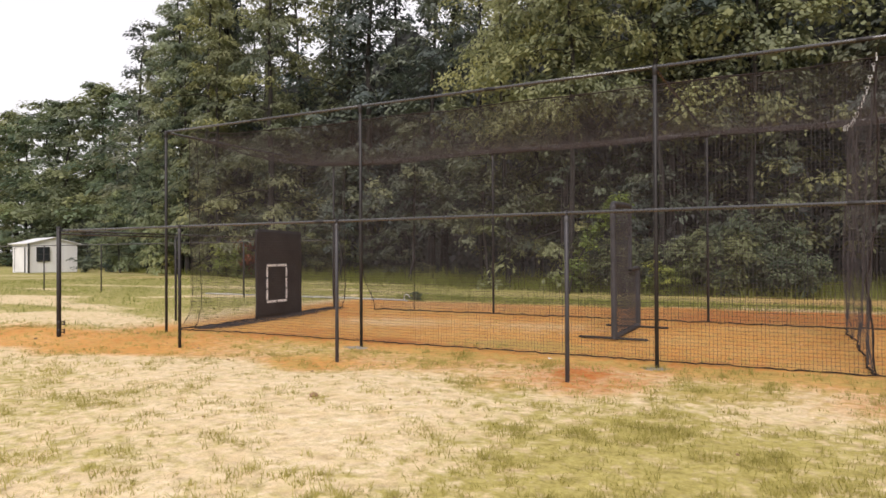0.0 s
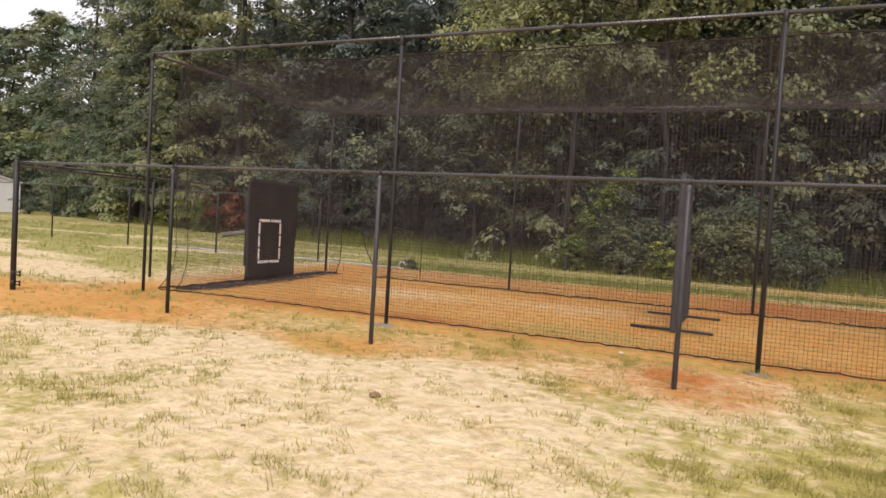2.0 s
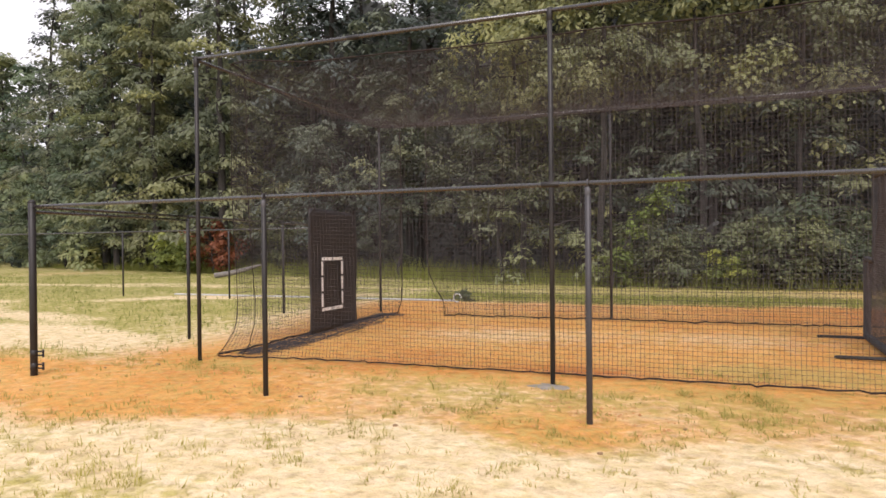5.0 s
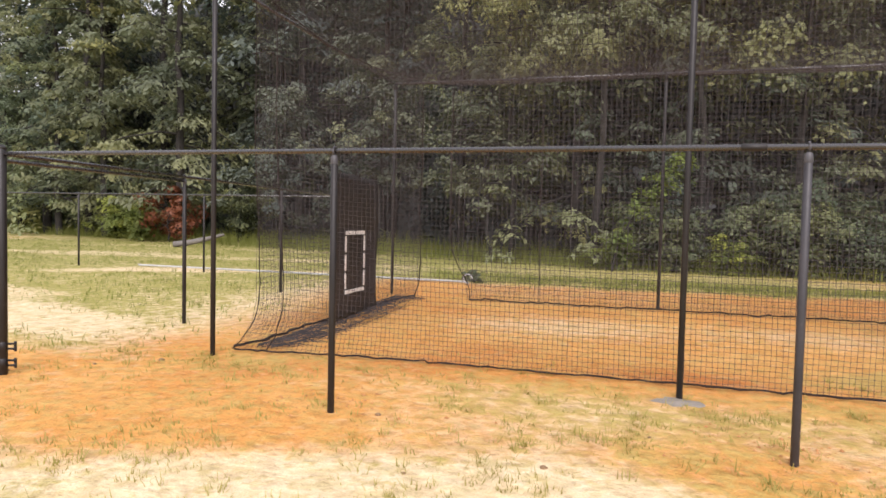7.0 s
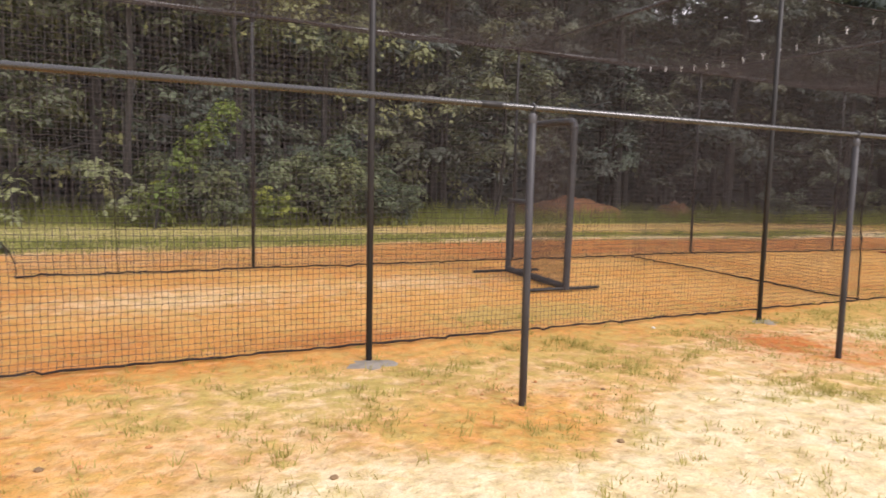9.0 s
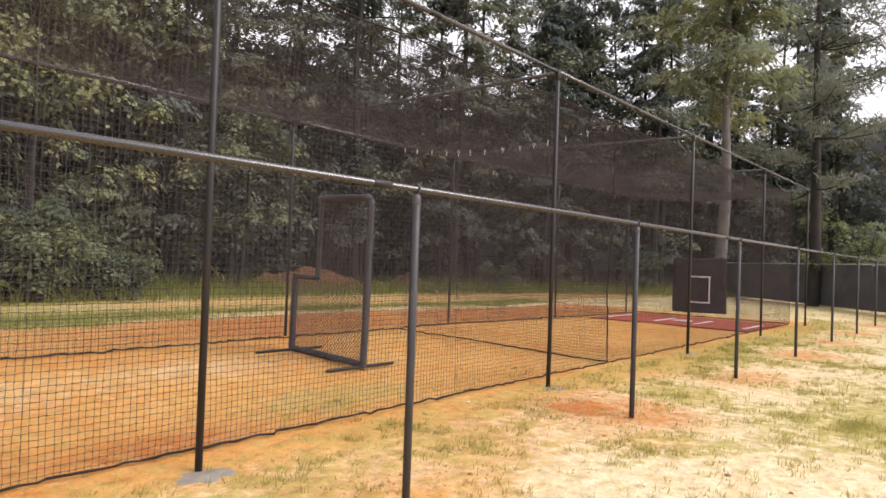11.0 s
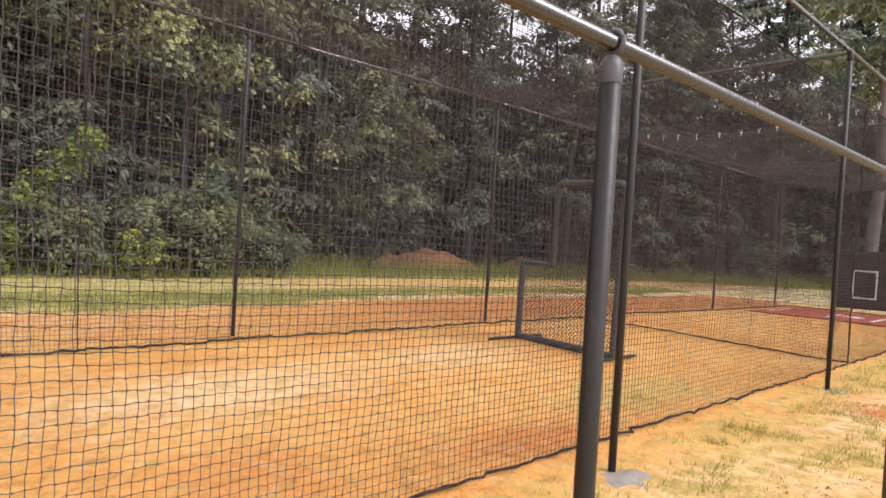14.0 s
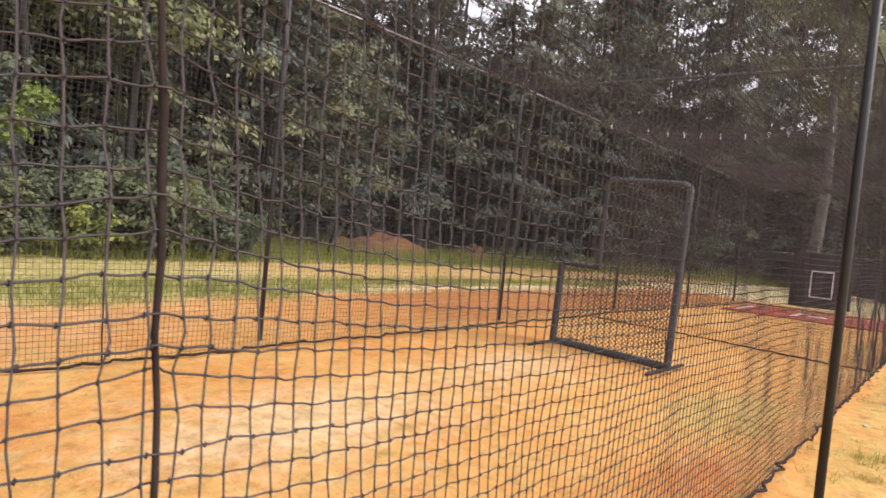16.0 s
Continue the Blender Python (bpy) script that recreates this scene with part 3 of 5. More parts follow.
def swell(y):
    u = np.clip((y - 9.5) / 4.0, 0, 1)
    return 0.085 * u * u * (3 - 2 * u)


def end_net(u, v):
    s = np.clip((u - NET_Y) / (FARNET_Y - NET_Y), 0, 1)
    flare = np.clip((0.55 - v) / 0.55, 0, 1) ** 2
    side = np.exp(-(u - NET_Y) / 0.8)
    x = NET_W + 0.27 * s - 0.13 * np.sin(s * math.pi) + wave(u, v, 1.7, 0.02) * (1 - side) - 0.26 * flare * side - 0.1 * flare * (1 - side) + 0.012 * np.sin(v * 5 + NET_W * 0.6) * side
    y = u + jitter(u, v, 0.004) - 0.07 * flare * side - 0.1 * np.exp(-(u - NET_Y + SEAM_X - NET_W) / 0.5)
    z = v + jitter(v, u, 0.004) - 0.12 * np.sin(s * math.pi) * np.clip(v / 3.4, 0, 1) ** 3 + gathered(v, u - NET_Y + SEAM_X - NET_W) + 0.022 * np.sin(v * 23 + u * 9) * np.exp(-((u - NET_Y - 0.3) / 0.3) ** 2)
    return x, y, np.maximum(z, 0.012) + swell(y)


def east_net(u, v):
    return NET_E + wave(u, v, 2.2, 0.02), u, np.maximum(v, 0.012)


def far_net(u, v):
    edge = np.exp(-(u + 8.25) / 0.5)
    return u + 0.32 * edge * np.exp(-((v - 0.1) / 0.45) ** 2) - 0.06 * edge, FARNET_Y + wave(u, v, 3.3, 0.025), np.maximum(v + 0.0 * u, 0.012) + 0.085 * np.clip((10 - u) / 7.0, 0, 1) * np.clip((3.2 - v) / 2, 0, 1)


def roof_net(u, v):
    s = np.clip((v - NET_Y) / (FARNET_Y - NET_Y), 0, 1)
    sag = 0.14 * np.sin(s * math.pi) + 0.05 * np.sin((u - CAGE_X[0]) / 4.37 * math.pi) ** 2
    return u, v, 3.56 - sag


def cable_z(y):
    s = (y - NEAR_Y) / (FAR_Y - NEAR_Y)
    return 3.62 - 1.2 * s * (1 - s)


def divider_net(u, v):
    return divider_x(u) + wave(u, v, 4.2, 0.03 + 0.025 * np.exp(-(u - NET_Y) / 0.8)), u + 0.0 * v, np.maximum(v * (cable_z(u) - 0.05) / 3.4, 0.012 + swell(u))


R = 0.0019
U_NEAR = np.arange(NET_W, NET_E + 0.01, CELL)
V_SIDE = np.arange(0.0, 3.56, CELL)
U_END = np.arange(NET_Y, FARNET_Y + 0.01, CELL)
net = thing("batting_cage_net", "black square-mesh batting net hanging inside the frame", "net")
tagged(part("side_net", mesh_np("side_net", *joined([strands(near_net, U_NEAR[:71], V_SIDE, 230, 60, R), strands(near_net, U_NEAR[70:161], V_SIDE, 140, 24, R),
                                                     strands(near_net, U_NEAR[160:], V_SIDE, 110, 12, R)]), NET_TWINE), net), kind="stuff")
tagged(part("side_net", mesh_np("side_net", *strands(far_net, np.arange(-8.3, NET_E, CELL), V_SIDE, 110, 10, R), NET_TWINE), net), kind="stuff")
tagged(part("end_net", mesh_np("end_net", *strands(end_net, U_END, V_SIDE, 90, 24, R), NET_TWINE), net), kind="stuff")
tagged(part("end_net", mesh_np("end_net", *strands(east_net, U_END, V_SIDE, 30, 12, R), NET_TWINE), net), kind="stuff")
tagged(part("roof_net", mesh_np("roof_net", *strands(roof_net, U_NEAR, U_END, 90, 9, R), NET_TWINE), net), kind="stuff")
divider = thing("divider_net", "black divider net hung across the cage on a cable", "net")
tagged(part("curtain", mesh_np("curtain", *strands(divider_net, np.arange(NET_Y + 0.03, 13.45, CELL), V_SIDE[:77], 40, 14, R), NET_TWINE), divider), kind="stuff")


def knots(point, us, vs, r):
    """Small lumps where the twines cross."""
    o = np.array([(1, 0, 0), (0, 1, 0), (-1, 0, 0), (0, -1, 0), (0, 0, 1), (0, 0, -1)], float) * r
    f = np.array([(0, 1, 2, 3), (0, 4, 2, 5), (1, 4, 3, 5)])
    g, h = np.meshgrid(us, vs)
    p = np.stack(np.broadcast_arrays(*point(g.ravel(), h.ravel())), -1)
    return (p[:, None] + o).reshape(-1, 3), (f[None] + 6 * np.arange(len(p))[:, None, None]).reshape(-1, 4)


tagged(part("knot", mesh_np("knot", *knots(near_net, U_NEAR[:110], V_SIDE[:60], 0.005), NET_TWINE), net), kind="stuff")


def rope_line(pts, r, seed, wobble=0.01):
    """A rope through the points, slightly crooked and of uneven thickness."""
    rng = np.random.RandomState(seed)
    pts = np.array(pts, float)
    s = np.concatenate([[0], np.cumsum(np.linalg.norm(np.diff(pts, axis=0), axis=1))])
    n = max(6, int(s[-1] / 0.09))
    line = np.stack([np.interp(np.linspace(0, s[-1], n), s, pts[:, k]) for k in range(3)], 1)
    line += rng.normal(0, wobble, line.shape) * np.array([1, 1, 0.35])
    return tubes(line[None], r * (0.8 + 0.45 * rng.rand(n)), 6)


def rope_part(name, pts, r, seed, parent, wobble=0.01):
    return part(name, mesh_np(name, *rope_line(pts, r, seed, wobble), ROPE, True), parent)


def along(point, us, v, lift=0.0):
    v = np.full(len(us), v) if np.isscalar(v) else v
    x, y, z = np.broadcast_arrays(*point(np.asarray(us), v))
    return np.stack([x, y, z + lift], 1)


VZ = np.linspace(0, 3.5, 40)
rope_part("bottom_rope", along(near_net, np.linspace(NET_W, NET_E, 200), 0.0, 0.004), 0.0095, 1, net, 0.015)
rope_part("bottom_rope", along(far_net, np.linspace(-8.25, NET_E, 80), 0.0, 0.008), 0.0125, 2, net, 0.02)
rope_part("bottom_rope", along(end_net, np.linspace(NET_Y, FARNET_Y, 50), 0.0, 0.01), 0.014, 3, net, 0.017)
rope_part("bottom_rope", along(east_net, np.linspace(NET_Y, FARNET_Y, 20), 0.0, 0.01), 0.014, 4, net, 0.012)
rope_part("corner_rope", along(near_net, np.full(40, NET_W), VZ), 0.0048, 5, net, 0.003)
rope_part("seam_rope", along(near_net, np.full(40, SEAM_X), VZ), 0.0048, 16, net, 0.002)
rope_part("corner_rope", along(end_net, np.full(40, FARNET_Y), VZ), 0.009, 6, net, 0.006)
rope_part("corner_rope", along(far_net, np.full(40, -8.28), VZ), 0.009, 7, net, 0.005)
rope_part("corner_rope", along(near_net, np.full(40, NET_E), VZ), 0.009, 8, net, 0.006)
rope_part("seam_rope", along(far_net, np.full(40, -6.9), VZ), 0.006, 9, net, 0.004)
rope_part("top_rope", along(near_net, np.linspace(NET_W, NET_E, 120), 3.54), 0.008, 11, net, 0.004)
rope_part("top_rope", along(far_net, np.linspace(-8.3, NET_E, 60), 3.54), 0.008, 12, net, 0.004)
rope_part("top_rope", along(end_net, np.linspace(NET_Y, FARNET_Y, 30), 3.54), 0.008, 13, net, 0.004)
YS = np.linspace(NET_Y + 0.03, 13.45, 40)
rope_part("bottom_rope", along(divider_net, YS, 0.0, 0.006), 0.011, 14, divider, 0.012)
rope_part("edge_rope", along(divider_net, np.full(40, NET_Y + 0.03), np.linspace(0, 3.4, 40)), 0.01, 15, divider, 0.006)
yc = np.linspace(NEAR_Y, FAR_Y, 30)
part("cable", mesh_np("cable", *tubes(np.stack([divider_x(yc), yc, cable_z(yc)], 1)[None], 0.004, 6), BLACK_PIPE, True), divider)


def clip_mesh():
    a = np.linspace(0.2, math.tau - 0.4, 14)
    v1, q1 = tubes(np.stack([0 * a, 0.02 * np.sin(a), 0.02 * np.cos(a)], 1)[None], 0.0055, 6)
    v2, q2 = tubes(np.array([[(0, 0, -0.02), (0.003, 0.002, -0.045), (0, 0, -0.075)]]), 0.0075, 6)
    return mesh_np("clip", *joined([(v1, q1), (v2, q2)]), WHITE_CLIP, True)


CLIP = clip_mesh()
for k in range(15):
    y = 9.15 + 0.31 * k + 0.05 * math.sin(5 * k)
    part("clip", CLIP, divider, "white snap clip on the cable", pose(divider_x(y), y, cable_z(y) - 0.012, 0, 0, 37 * k))


def skirt(seed):
    """The spare length of the end net lying folded on the clay."""
    rng = np.random.RandomState(seed)
    pieces = []
    for k in range(24):
        y = np.linspace(NET_Y + 0.05, FARNET_Y - 0.1, 46)
        w = 0.1 + 0.42 * np.sin(np.clip((y - NET_Y) / 4.3, 0, 1) * math.pi) ** 0.5
        x = -9.2 + w * rng.rand() + 0.02 * np.cumsum(rng.normal(0, 0.5, 46)) * 0.5
        z = 0.012 + swell(y) + 0.02 * rng.rand() + 0.01 * np.sin(y * 5 + k)
        pieces.append(tubes(np.stack([x, y, z], 1)[None], 0.0028, 4))
    for k in range(190):
        y = NET_Y + 0.1 + 4.1 * rng.rand()
        x = np.linspace(-9.22, -9.1 + 0.5 * rng.rand(), 6)
        pieces.append(tubes(np.stack([x, y + rng.normal(0, 0.03, 6), 0.012 + swell(y) + 0.025 * rng.rand(6)], 1)[None], 0.003, 3))
    return joined(pieces)


tagged(part("folded_skirt", mesh_np("folded_skirt", *skirt(4), NET_TWINE), net), kind="stuff")


# ---- hanging strike zone mats ----
def mat_mesh(w, h, seed):
    """A hanging sheet with thickness, slight waves and worn corners."""
    rng = random.Random(seed)
    bm = bmesh.new()
    nu, nv = 20, 24
    sides = []
    for s in (0.006, -0.006):
        g = []
        for j in range(nv + 1):
            row = []
            for i in range(nu + 1):
                u, v = i / nu, j / nv
                bow = 0.02 * math.sin(u * 5 + seed) * (1 - v) + 0.012 * math.sin(v * 7 + 3 * u)
                row.append(bm.verts.new((bow + s, (u - 0.5) * w * (1 + 0.03 * (1 - v)), v * h + 0.015 * math.sin(u * 3 + seed))))
            g.append(row)
        sides.append(g)
    for g, flip in ((sides[0], 1), (sides[1], 0)):
        for j in range(nv):
            for i in range(nu):
                f = (g[j][i], g[j][i + 1], g[j + 1][i + 1], g[j + 1][i])
                bm.faces.new(f if flip else f[::-1])
    a, b = sides
    rim = [(0, i) for i in range(nu)] + [(j, nu) for j in range(nv)] + [(nv, i) for i in range(nu, 0, -1)] + [(j, 0) for j in range(nv, 0, -1)]
    for p, q in zip(rim, rim[1:] + rim[:1]):
        bm.faces.new((b[p[0]][p[1]], b[q[0]][q[1]], a[q[0]][q[1]], a[p[0]][p[1]]))
    return bm_mesh("sheet", bm, VINYL)


def strike_mat(x, y, z, w, h, face, dashes, label, zone, seed):
    """face: 1 looks to +x. zone: width, height and height of the foot of the painted frame."""
    ob = thing("strike_zone_mat", label, "mat", "strike zone mats", at=(x, y, z))
    part("sheet", mat_mesh(w, h, seed), ob)
    zw, zh, z0, t, oy = zone
    off = face * 0.034
    bars = [(0, z0, zw, t), (0, z0 + zh, zw, t), (-zw / 2, z0 + zh / 2, t, zh), (zw / 2, z0 + zh / 2, t, zh)]
    for by, bz, bw, bh in bars:
        by += oy
        n = dashes if bw < bh else max(1, dashes - 1)
        for k in range(n):
            if bw < bh:
                seg = (bh - t) / n
                size, at = (0.004, bw, seg - (0.034 if n > 1 else -t)), (off, by, bz - bh / 2 + t / 2 + seg * (k + 0.5))
            else:
                seg = (bw + t) / n
                size, at = (0.004, seg - (0.03 if n > 1 else 0), bh), (off, by - (bw + t) / 2 + seg * (k + 0.5), bz)
            part("painted_bar", bm_mesh("painted_bar", box_bm(size, at, 0.0012), WHITE_PAINT, False), ob, "white painted strike zone line")
    for by in (-w * 0.42, 0, w * 0.42):
        a = np.linspace(0, math.tau, 11)
        part("hanging_tie", mesh_np("hanging_tie", *tubes(np.stack([0.03 * np.cos(a), by + 0 * a, h + 0.02 + 0.045 * np.sin(a)], 1)[None], 0.006, 6), ROPE, True), ob)
    return ob


strike_mat(-9.08, 11.55, 0.055, 1.44, 1.86, 1, 3, "dark vinyl strike zone mat hanging against the end net", (0.6, 0.77, 0.345, 0.05, -0.11), 1)
strike_mat(12.27, 11.67, 0.14, 1.52, 1.6, -1, 1, "dark backstop mat with a white strike zone frame", (0.56, 0.75, 0.305, 0.045, -0.03), 2)


# ---- pitching screen ----
def l_screen():
    ob = thing("pitching_screen", "black padded L-shaped pitching screen with netting", "screen")
    ob.matrix_basis = pose(-1.71, 10.985, 0.022, 1.3, 0, -2.2)
    W, H, NW, NH, r = 1.53, 2.145, 1.02, 1.07, 0.045

    def tube(name, pts, rad=r, mat=PADDING, label=""):
        pts = np.array(pts, float)
        return part(name, mesh_np(name, *tubes(pts[None], rad, 14), mat, True), ob, label)

    def bend(a, c, b, n=6):
        a, b, c = np.array(a, float), np.array(b, float), np.array(c, float)
        return [tuple((1 - s) ** 2 * a + 2 * s * (1 - s) * c + s * s * b) for s in np.linspace(0, 1, n)]

    tube("upright", [(0, 0, 0.02), (0, 0, 0.7), (0, 0, 1.4), (0, 0, H - 0.09)])
    tube("corner_bend", bend((0, 0, H - 0.09), (0, 0, H), (0, 0.09, H)), r * 1.03)
    tube("top_bar", [(0, 0.09, H), (0, 0.5, H + 0.005), (0, NW - 0.09, H)])
    tube("corner_bend", bend((0, NW - 0.09, H), (0, NW, H), (0, NW, H - 0.09)), r * 1.03)
    tube("notch_upright", [(0, NW, H - 0.09), (0, NW, 1.6), (0, NW, NH)], r * 0.8)
    tube("notch_bar", [(0, NW, NH), (0, 0.5 * (NW + W), NH), (0, W, NH)], r * 0.8)
    tube("upright", [(0, W, 0.02), (0, W, 0.5), (0, W, NH + 0.03)])
    tube("bottom_bar", [(0, 0, 0.05), (0, 0.8, 0.055), (0, W, 0.05)])
    for y in (0, W):
        tube("foot", [(-0.58, y, 0.03), (-0.56, y, 0.03), (0, y, 0.03), (0.5, y, 0.03), (0.52, y, 0.03)], np.array([0.01, 0.02, 0.022, 0.02, 0.01]), BLACK_PIPE)
    lines = []
    c = 0.056
    for s in np.arange(-H, W + H, c):
        for sign in (1, -1):
            pts = []
            for z in np.linspace(0.05, H, 30):
                y = s + (z if sign == 1 else H - z)
                lim = W if z < NH else NW
                pts.append((0.025 * math.sin(z * 3 + y * 2), y, z, 0 <= y <= lim))
            run = []
            for q in pts + [(0, 0, 0, False)]:
                if q[3]:
                    run.append(q[:3])
                elif run:
                    if len(run) > 2:
                        lines.append(run)
                    run = []
    net_me = mesh_np("netting", *joined([tubes(np.array([l]), 0.0042) for l in lines]), NET_TWINE)
    tagged(part("netting", net_me, ob, "black diamond-mesh netting"), kind="stuff")
    return ob


l_screen()


# ---- batter's turf in the far cage ----
turf = thing("batting_turf", "red artificial turf batting mat with white lines", "turf mat", at=(10.3, 11.35, 0))
part("turf", bm_mesh("turf", box_bm((3.1, 4.0, 0.03), (0, 0, 0.012), 0.01), TURF_RED, False), turf)
for y, x0, x1 in ((1.75, -0.9, 0.75), (0.45, -0.9, 0.5), (-0.55, -0.95, 0.5), (-1.78, -1.0, 0.6)):
    part("white_line", bm_mesh("white_line", box_bm((x1 - x0, 0.09, 0.006), ((x0 + x1) / 2, y, 0.031), 0.002), WHITE_PAINT, False), turf)
bm = bmesh.new()
plate = [bm.verts.new((x, y, z)) for z in (0.027, 0.036) for x, y in ((-0.25, -0.22), (0.0, -0.22), (0.22, 0.0), (0.0, 0.22), (-0.25, 0.22))]
bm.faces.new(plate[5:])
bm.faces.new(plate[4::-1])
for k in range(5):
    bm.faces.new((plate[k], plate[(k + 1) % 5], plate[5 + (k + 1) % 5], plate[5 + k]))
part("home_plate", bm_mesh("home_plate", bm, WHITE_PAINT, False), turf, "white home plate")


# ---- garden shed ----
def shed():
    ob = thing("shed", "small white shed with pale pitched roof and one window", "shed")
    ob.matrix_basis = pose(-57.3, 33.95, -0.05, 0, 0, 78) @ Matrix.Diagonal((1.22, 1.22, 1.22, 1))
    L, D, H, P = 3.2, 3.25, 2.1, 0.4
    bm = bmesh.new()
    prof = [(0, 0), (L, 0), (L, H), (L / 2, H + P), (0, H)]
    ends = [[bm.verts.new((x, y, z)) for x, z in prof] for y in (0, D)]
    bm.faces.new(ends[0])
    bm.faces.new(ends[1][::-1])
    for k in range(5):
        j = (k + 1) % 5
        bm.faces.new((ends[0][j], ends[0][k], ends[1][k], ends[1][j]))
    wall = part("wall", bm_mesh("wall", bm, SHED_WALL, False), ob)
    for k in range(11):
        z = 0.03 + 0.21 * k
        w = L + 0.02 if z + 0.2 < H else L * (H + P - z - 0.2) / P
        part("siding_board", bm_mesh("siding_board", box_bm((w, 0.03, 0.2), (L / 2, -0.012, 0.1), 0.006), SHED_WALL, False), wall, m=pose(0, 0, z, -3))
    a = math.degrees(math.atan2(P, L / 2))
    for s in (-1, 1):
        part("roof_panel", bm_mesh("roof_panel", box_bm((1.95, D + 0.4, 0.05), (s * 0.95, D / 2, 0), 0.01), SHED_ROOF, False), ob, m=pose(L / 2, 0, H + P + 0.03, 0, s * a))
    win = part("window", bm_mesh("window", box_bm((0.82, 0.06, 1.0), (0.9, -0.04, 1.33), 0.01), DARK_TRIM, False), ob, "dark framed window")
    glass = bpy.data.materials.new("window_glass")
    glass.use_nodes = True
    gp = glass.node_tree.nodes["Principled BSDF"]
    gp.inputs["Base Color"].default_value = (0.03, 0.035, 0.04, 1)
    gp.inputs["Roughness"].default_value = 0.08
    for dx in (-0.18, 0.18):
        for dz in (-0.22, 0.22):
            part("pane", bm_mesh("pane", box_bm((0.29, 0.02, 0.36), (0.9 + dx, -0.085, 1.33 + dz), 0.004), glass, False), win)
    for dx, dz, sx, sz in ((0, 0.48, 0.86, 0.07), (0, -0.48, 0.86, 0.07), (-0.4, 0, 0.07, 1.0), (0.4, 0, 0.07, 1.0)):
        part("frame", bm_mesh("frame", box_bm((sx, 0.03, sz), (0.9 + dx, -0.09, 1.33 + dz), 0.006), DARK_TRIM, False), win)
    door = part("door", bm_mesh("door", box_bm((0.06, 1.95, 1.72), (-0.04, 1.6, 0.9), 0.01), SHED_WALL, False), ob, "white door")
    for y in (0.6, 2.6):
        part("door_trim", bm_mesh("trim", box_bm((0.05, 0.05, 1.78), (-0.06, y, 0.93), 0.006), DARK_TRIM, False), door)
    part("corner_board", bm_mesh("corner_board", box_bm((0.1, 0.1, H), (-0.02, -0.03, H / 2), 0.01), DARK_TRIM, False), ob)
    return ob


shed()


# ---- trees ----
def leaves(centres, size, per, spread_r, flat, rng, long=1.0, width=0.3, up=0.75):
    """Many folded leaves round the given places."""
    k = len(centres)
    c = np.repeat(centres, per, axis=0)
    rad = np.repeat(spread_r, per)[:, None]
    o = rng.normal(0, 0.5, c.shape)
    o[:, 2] *= flat
    c = c + o * rad
    n = len(c)
    nor = rng.normal(0, 1, (n, 3))
    nor[:, 2] = np.abs(nor[:, 2]) * 0.6 + up
    nor /= np.linalg.norm(nor, axis=1, keepdims=True)
    d = rng.normal(0, 1, (n, 3)) + 0.5 * o
    d -= nor * (d * nor).sum(1, keepdims=True)
    d /= np.linalg.norm(d, axis=1, keepdims=True) + 1e-9
    s = np.cross(nor, d)
    L = size * (0.6 + 0.8 * rng.rand(n, 1)) * long
    W = L * width / long
    v = np.stack([c - d * L * 0.5, c + s * W + nor * 0.04 * L, c + d * L * 0.55 - nor * 0.1 * L, c - s * W + nor * 0.04 * L], 1)
    q = np.arange(4 * n).reshape(n, 4)
    return v.reshape(-1, 3), q


def limb(a, b, sag, r0, r1, rng, n=7):
    s = np.linspace(0, 1, n)[:, None]
    line = np.array(a) * (1 - s) + np.array(b) * s
    line[:, 2] += sag * 4 * (s * (1 - s))[:, 0]
    line[1:-1] += rng.normal(0, 0.04, (n - 2, 3))
    return line, np.linspace(r0, r1, n)


def lobes(centres, radii, leaf, per, rng, width=0.3, squash=0.75, hang=0.0):
    """Leaves lying over rounded masses, thick on the upper and outer sides."""
    c, r = np.repeat(np.asarray(centres), per, axis=0), np.repeat(np.asarray(radii), per)[:, None]
    d = rng.normal(0, 1, c.shape)
    d[:, 2] = d[:, 2] * 0.85 + 0.5
    d /= np.linalg.norm(d, axis=1, keepdims=True)
    rough = 1 + 0.22 * np.sin(d[:, :1] * 7 + c[:, :1] * 3) * np.sin(d[:, 1:2] * 6 + c[:, 1:2] * 3) + rng.normal(0, 0.1, (len(c), 1))
    p = c + d * r * rough * np.array([1, 1, squash])
    n = len(p)
    nor = 0.75 * d + np.array([0, 0, 0.4]) + rng.normal(0, 0.24, (n, 3))
    nor /= np.linalg.norm(nor, axis=1, keepdims=True)
    t = rng.normal(0, 1, (n, 3)) + np.array([0, 0, -0.5 - hang])
    t -= nor * (t * nor).sum(1, keepdims=True)
    t /= np.linalg.norm(t, axis=1, keepdims=True) + 1e-9
    side = np.cross(nor, t)
    L = leaf * (0.55 + 0.9 * rng.rand(n, 1))
    W = L * width
    v = np.stack([p - t * L * 0.5, p + side * W + nor * 0.05 * L, p + t * L * 0.55 - nor * 0.08 * L, p - side * W + nor * 0.05 * L], 1)
    return v.reshape(-1, 3), np.arange(4 * n).reshape(n, 4)


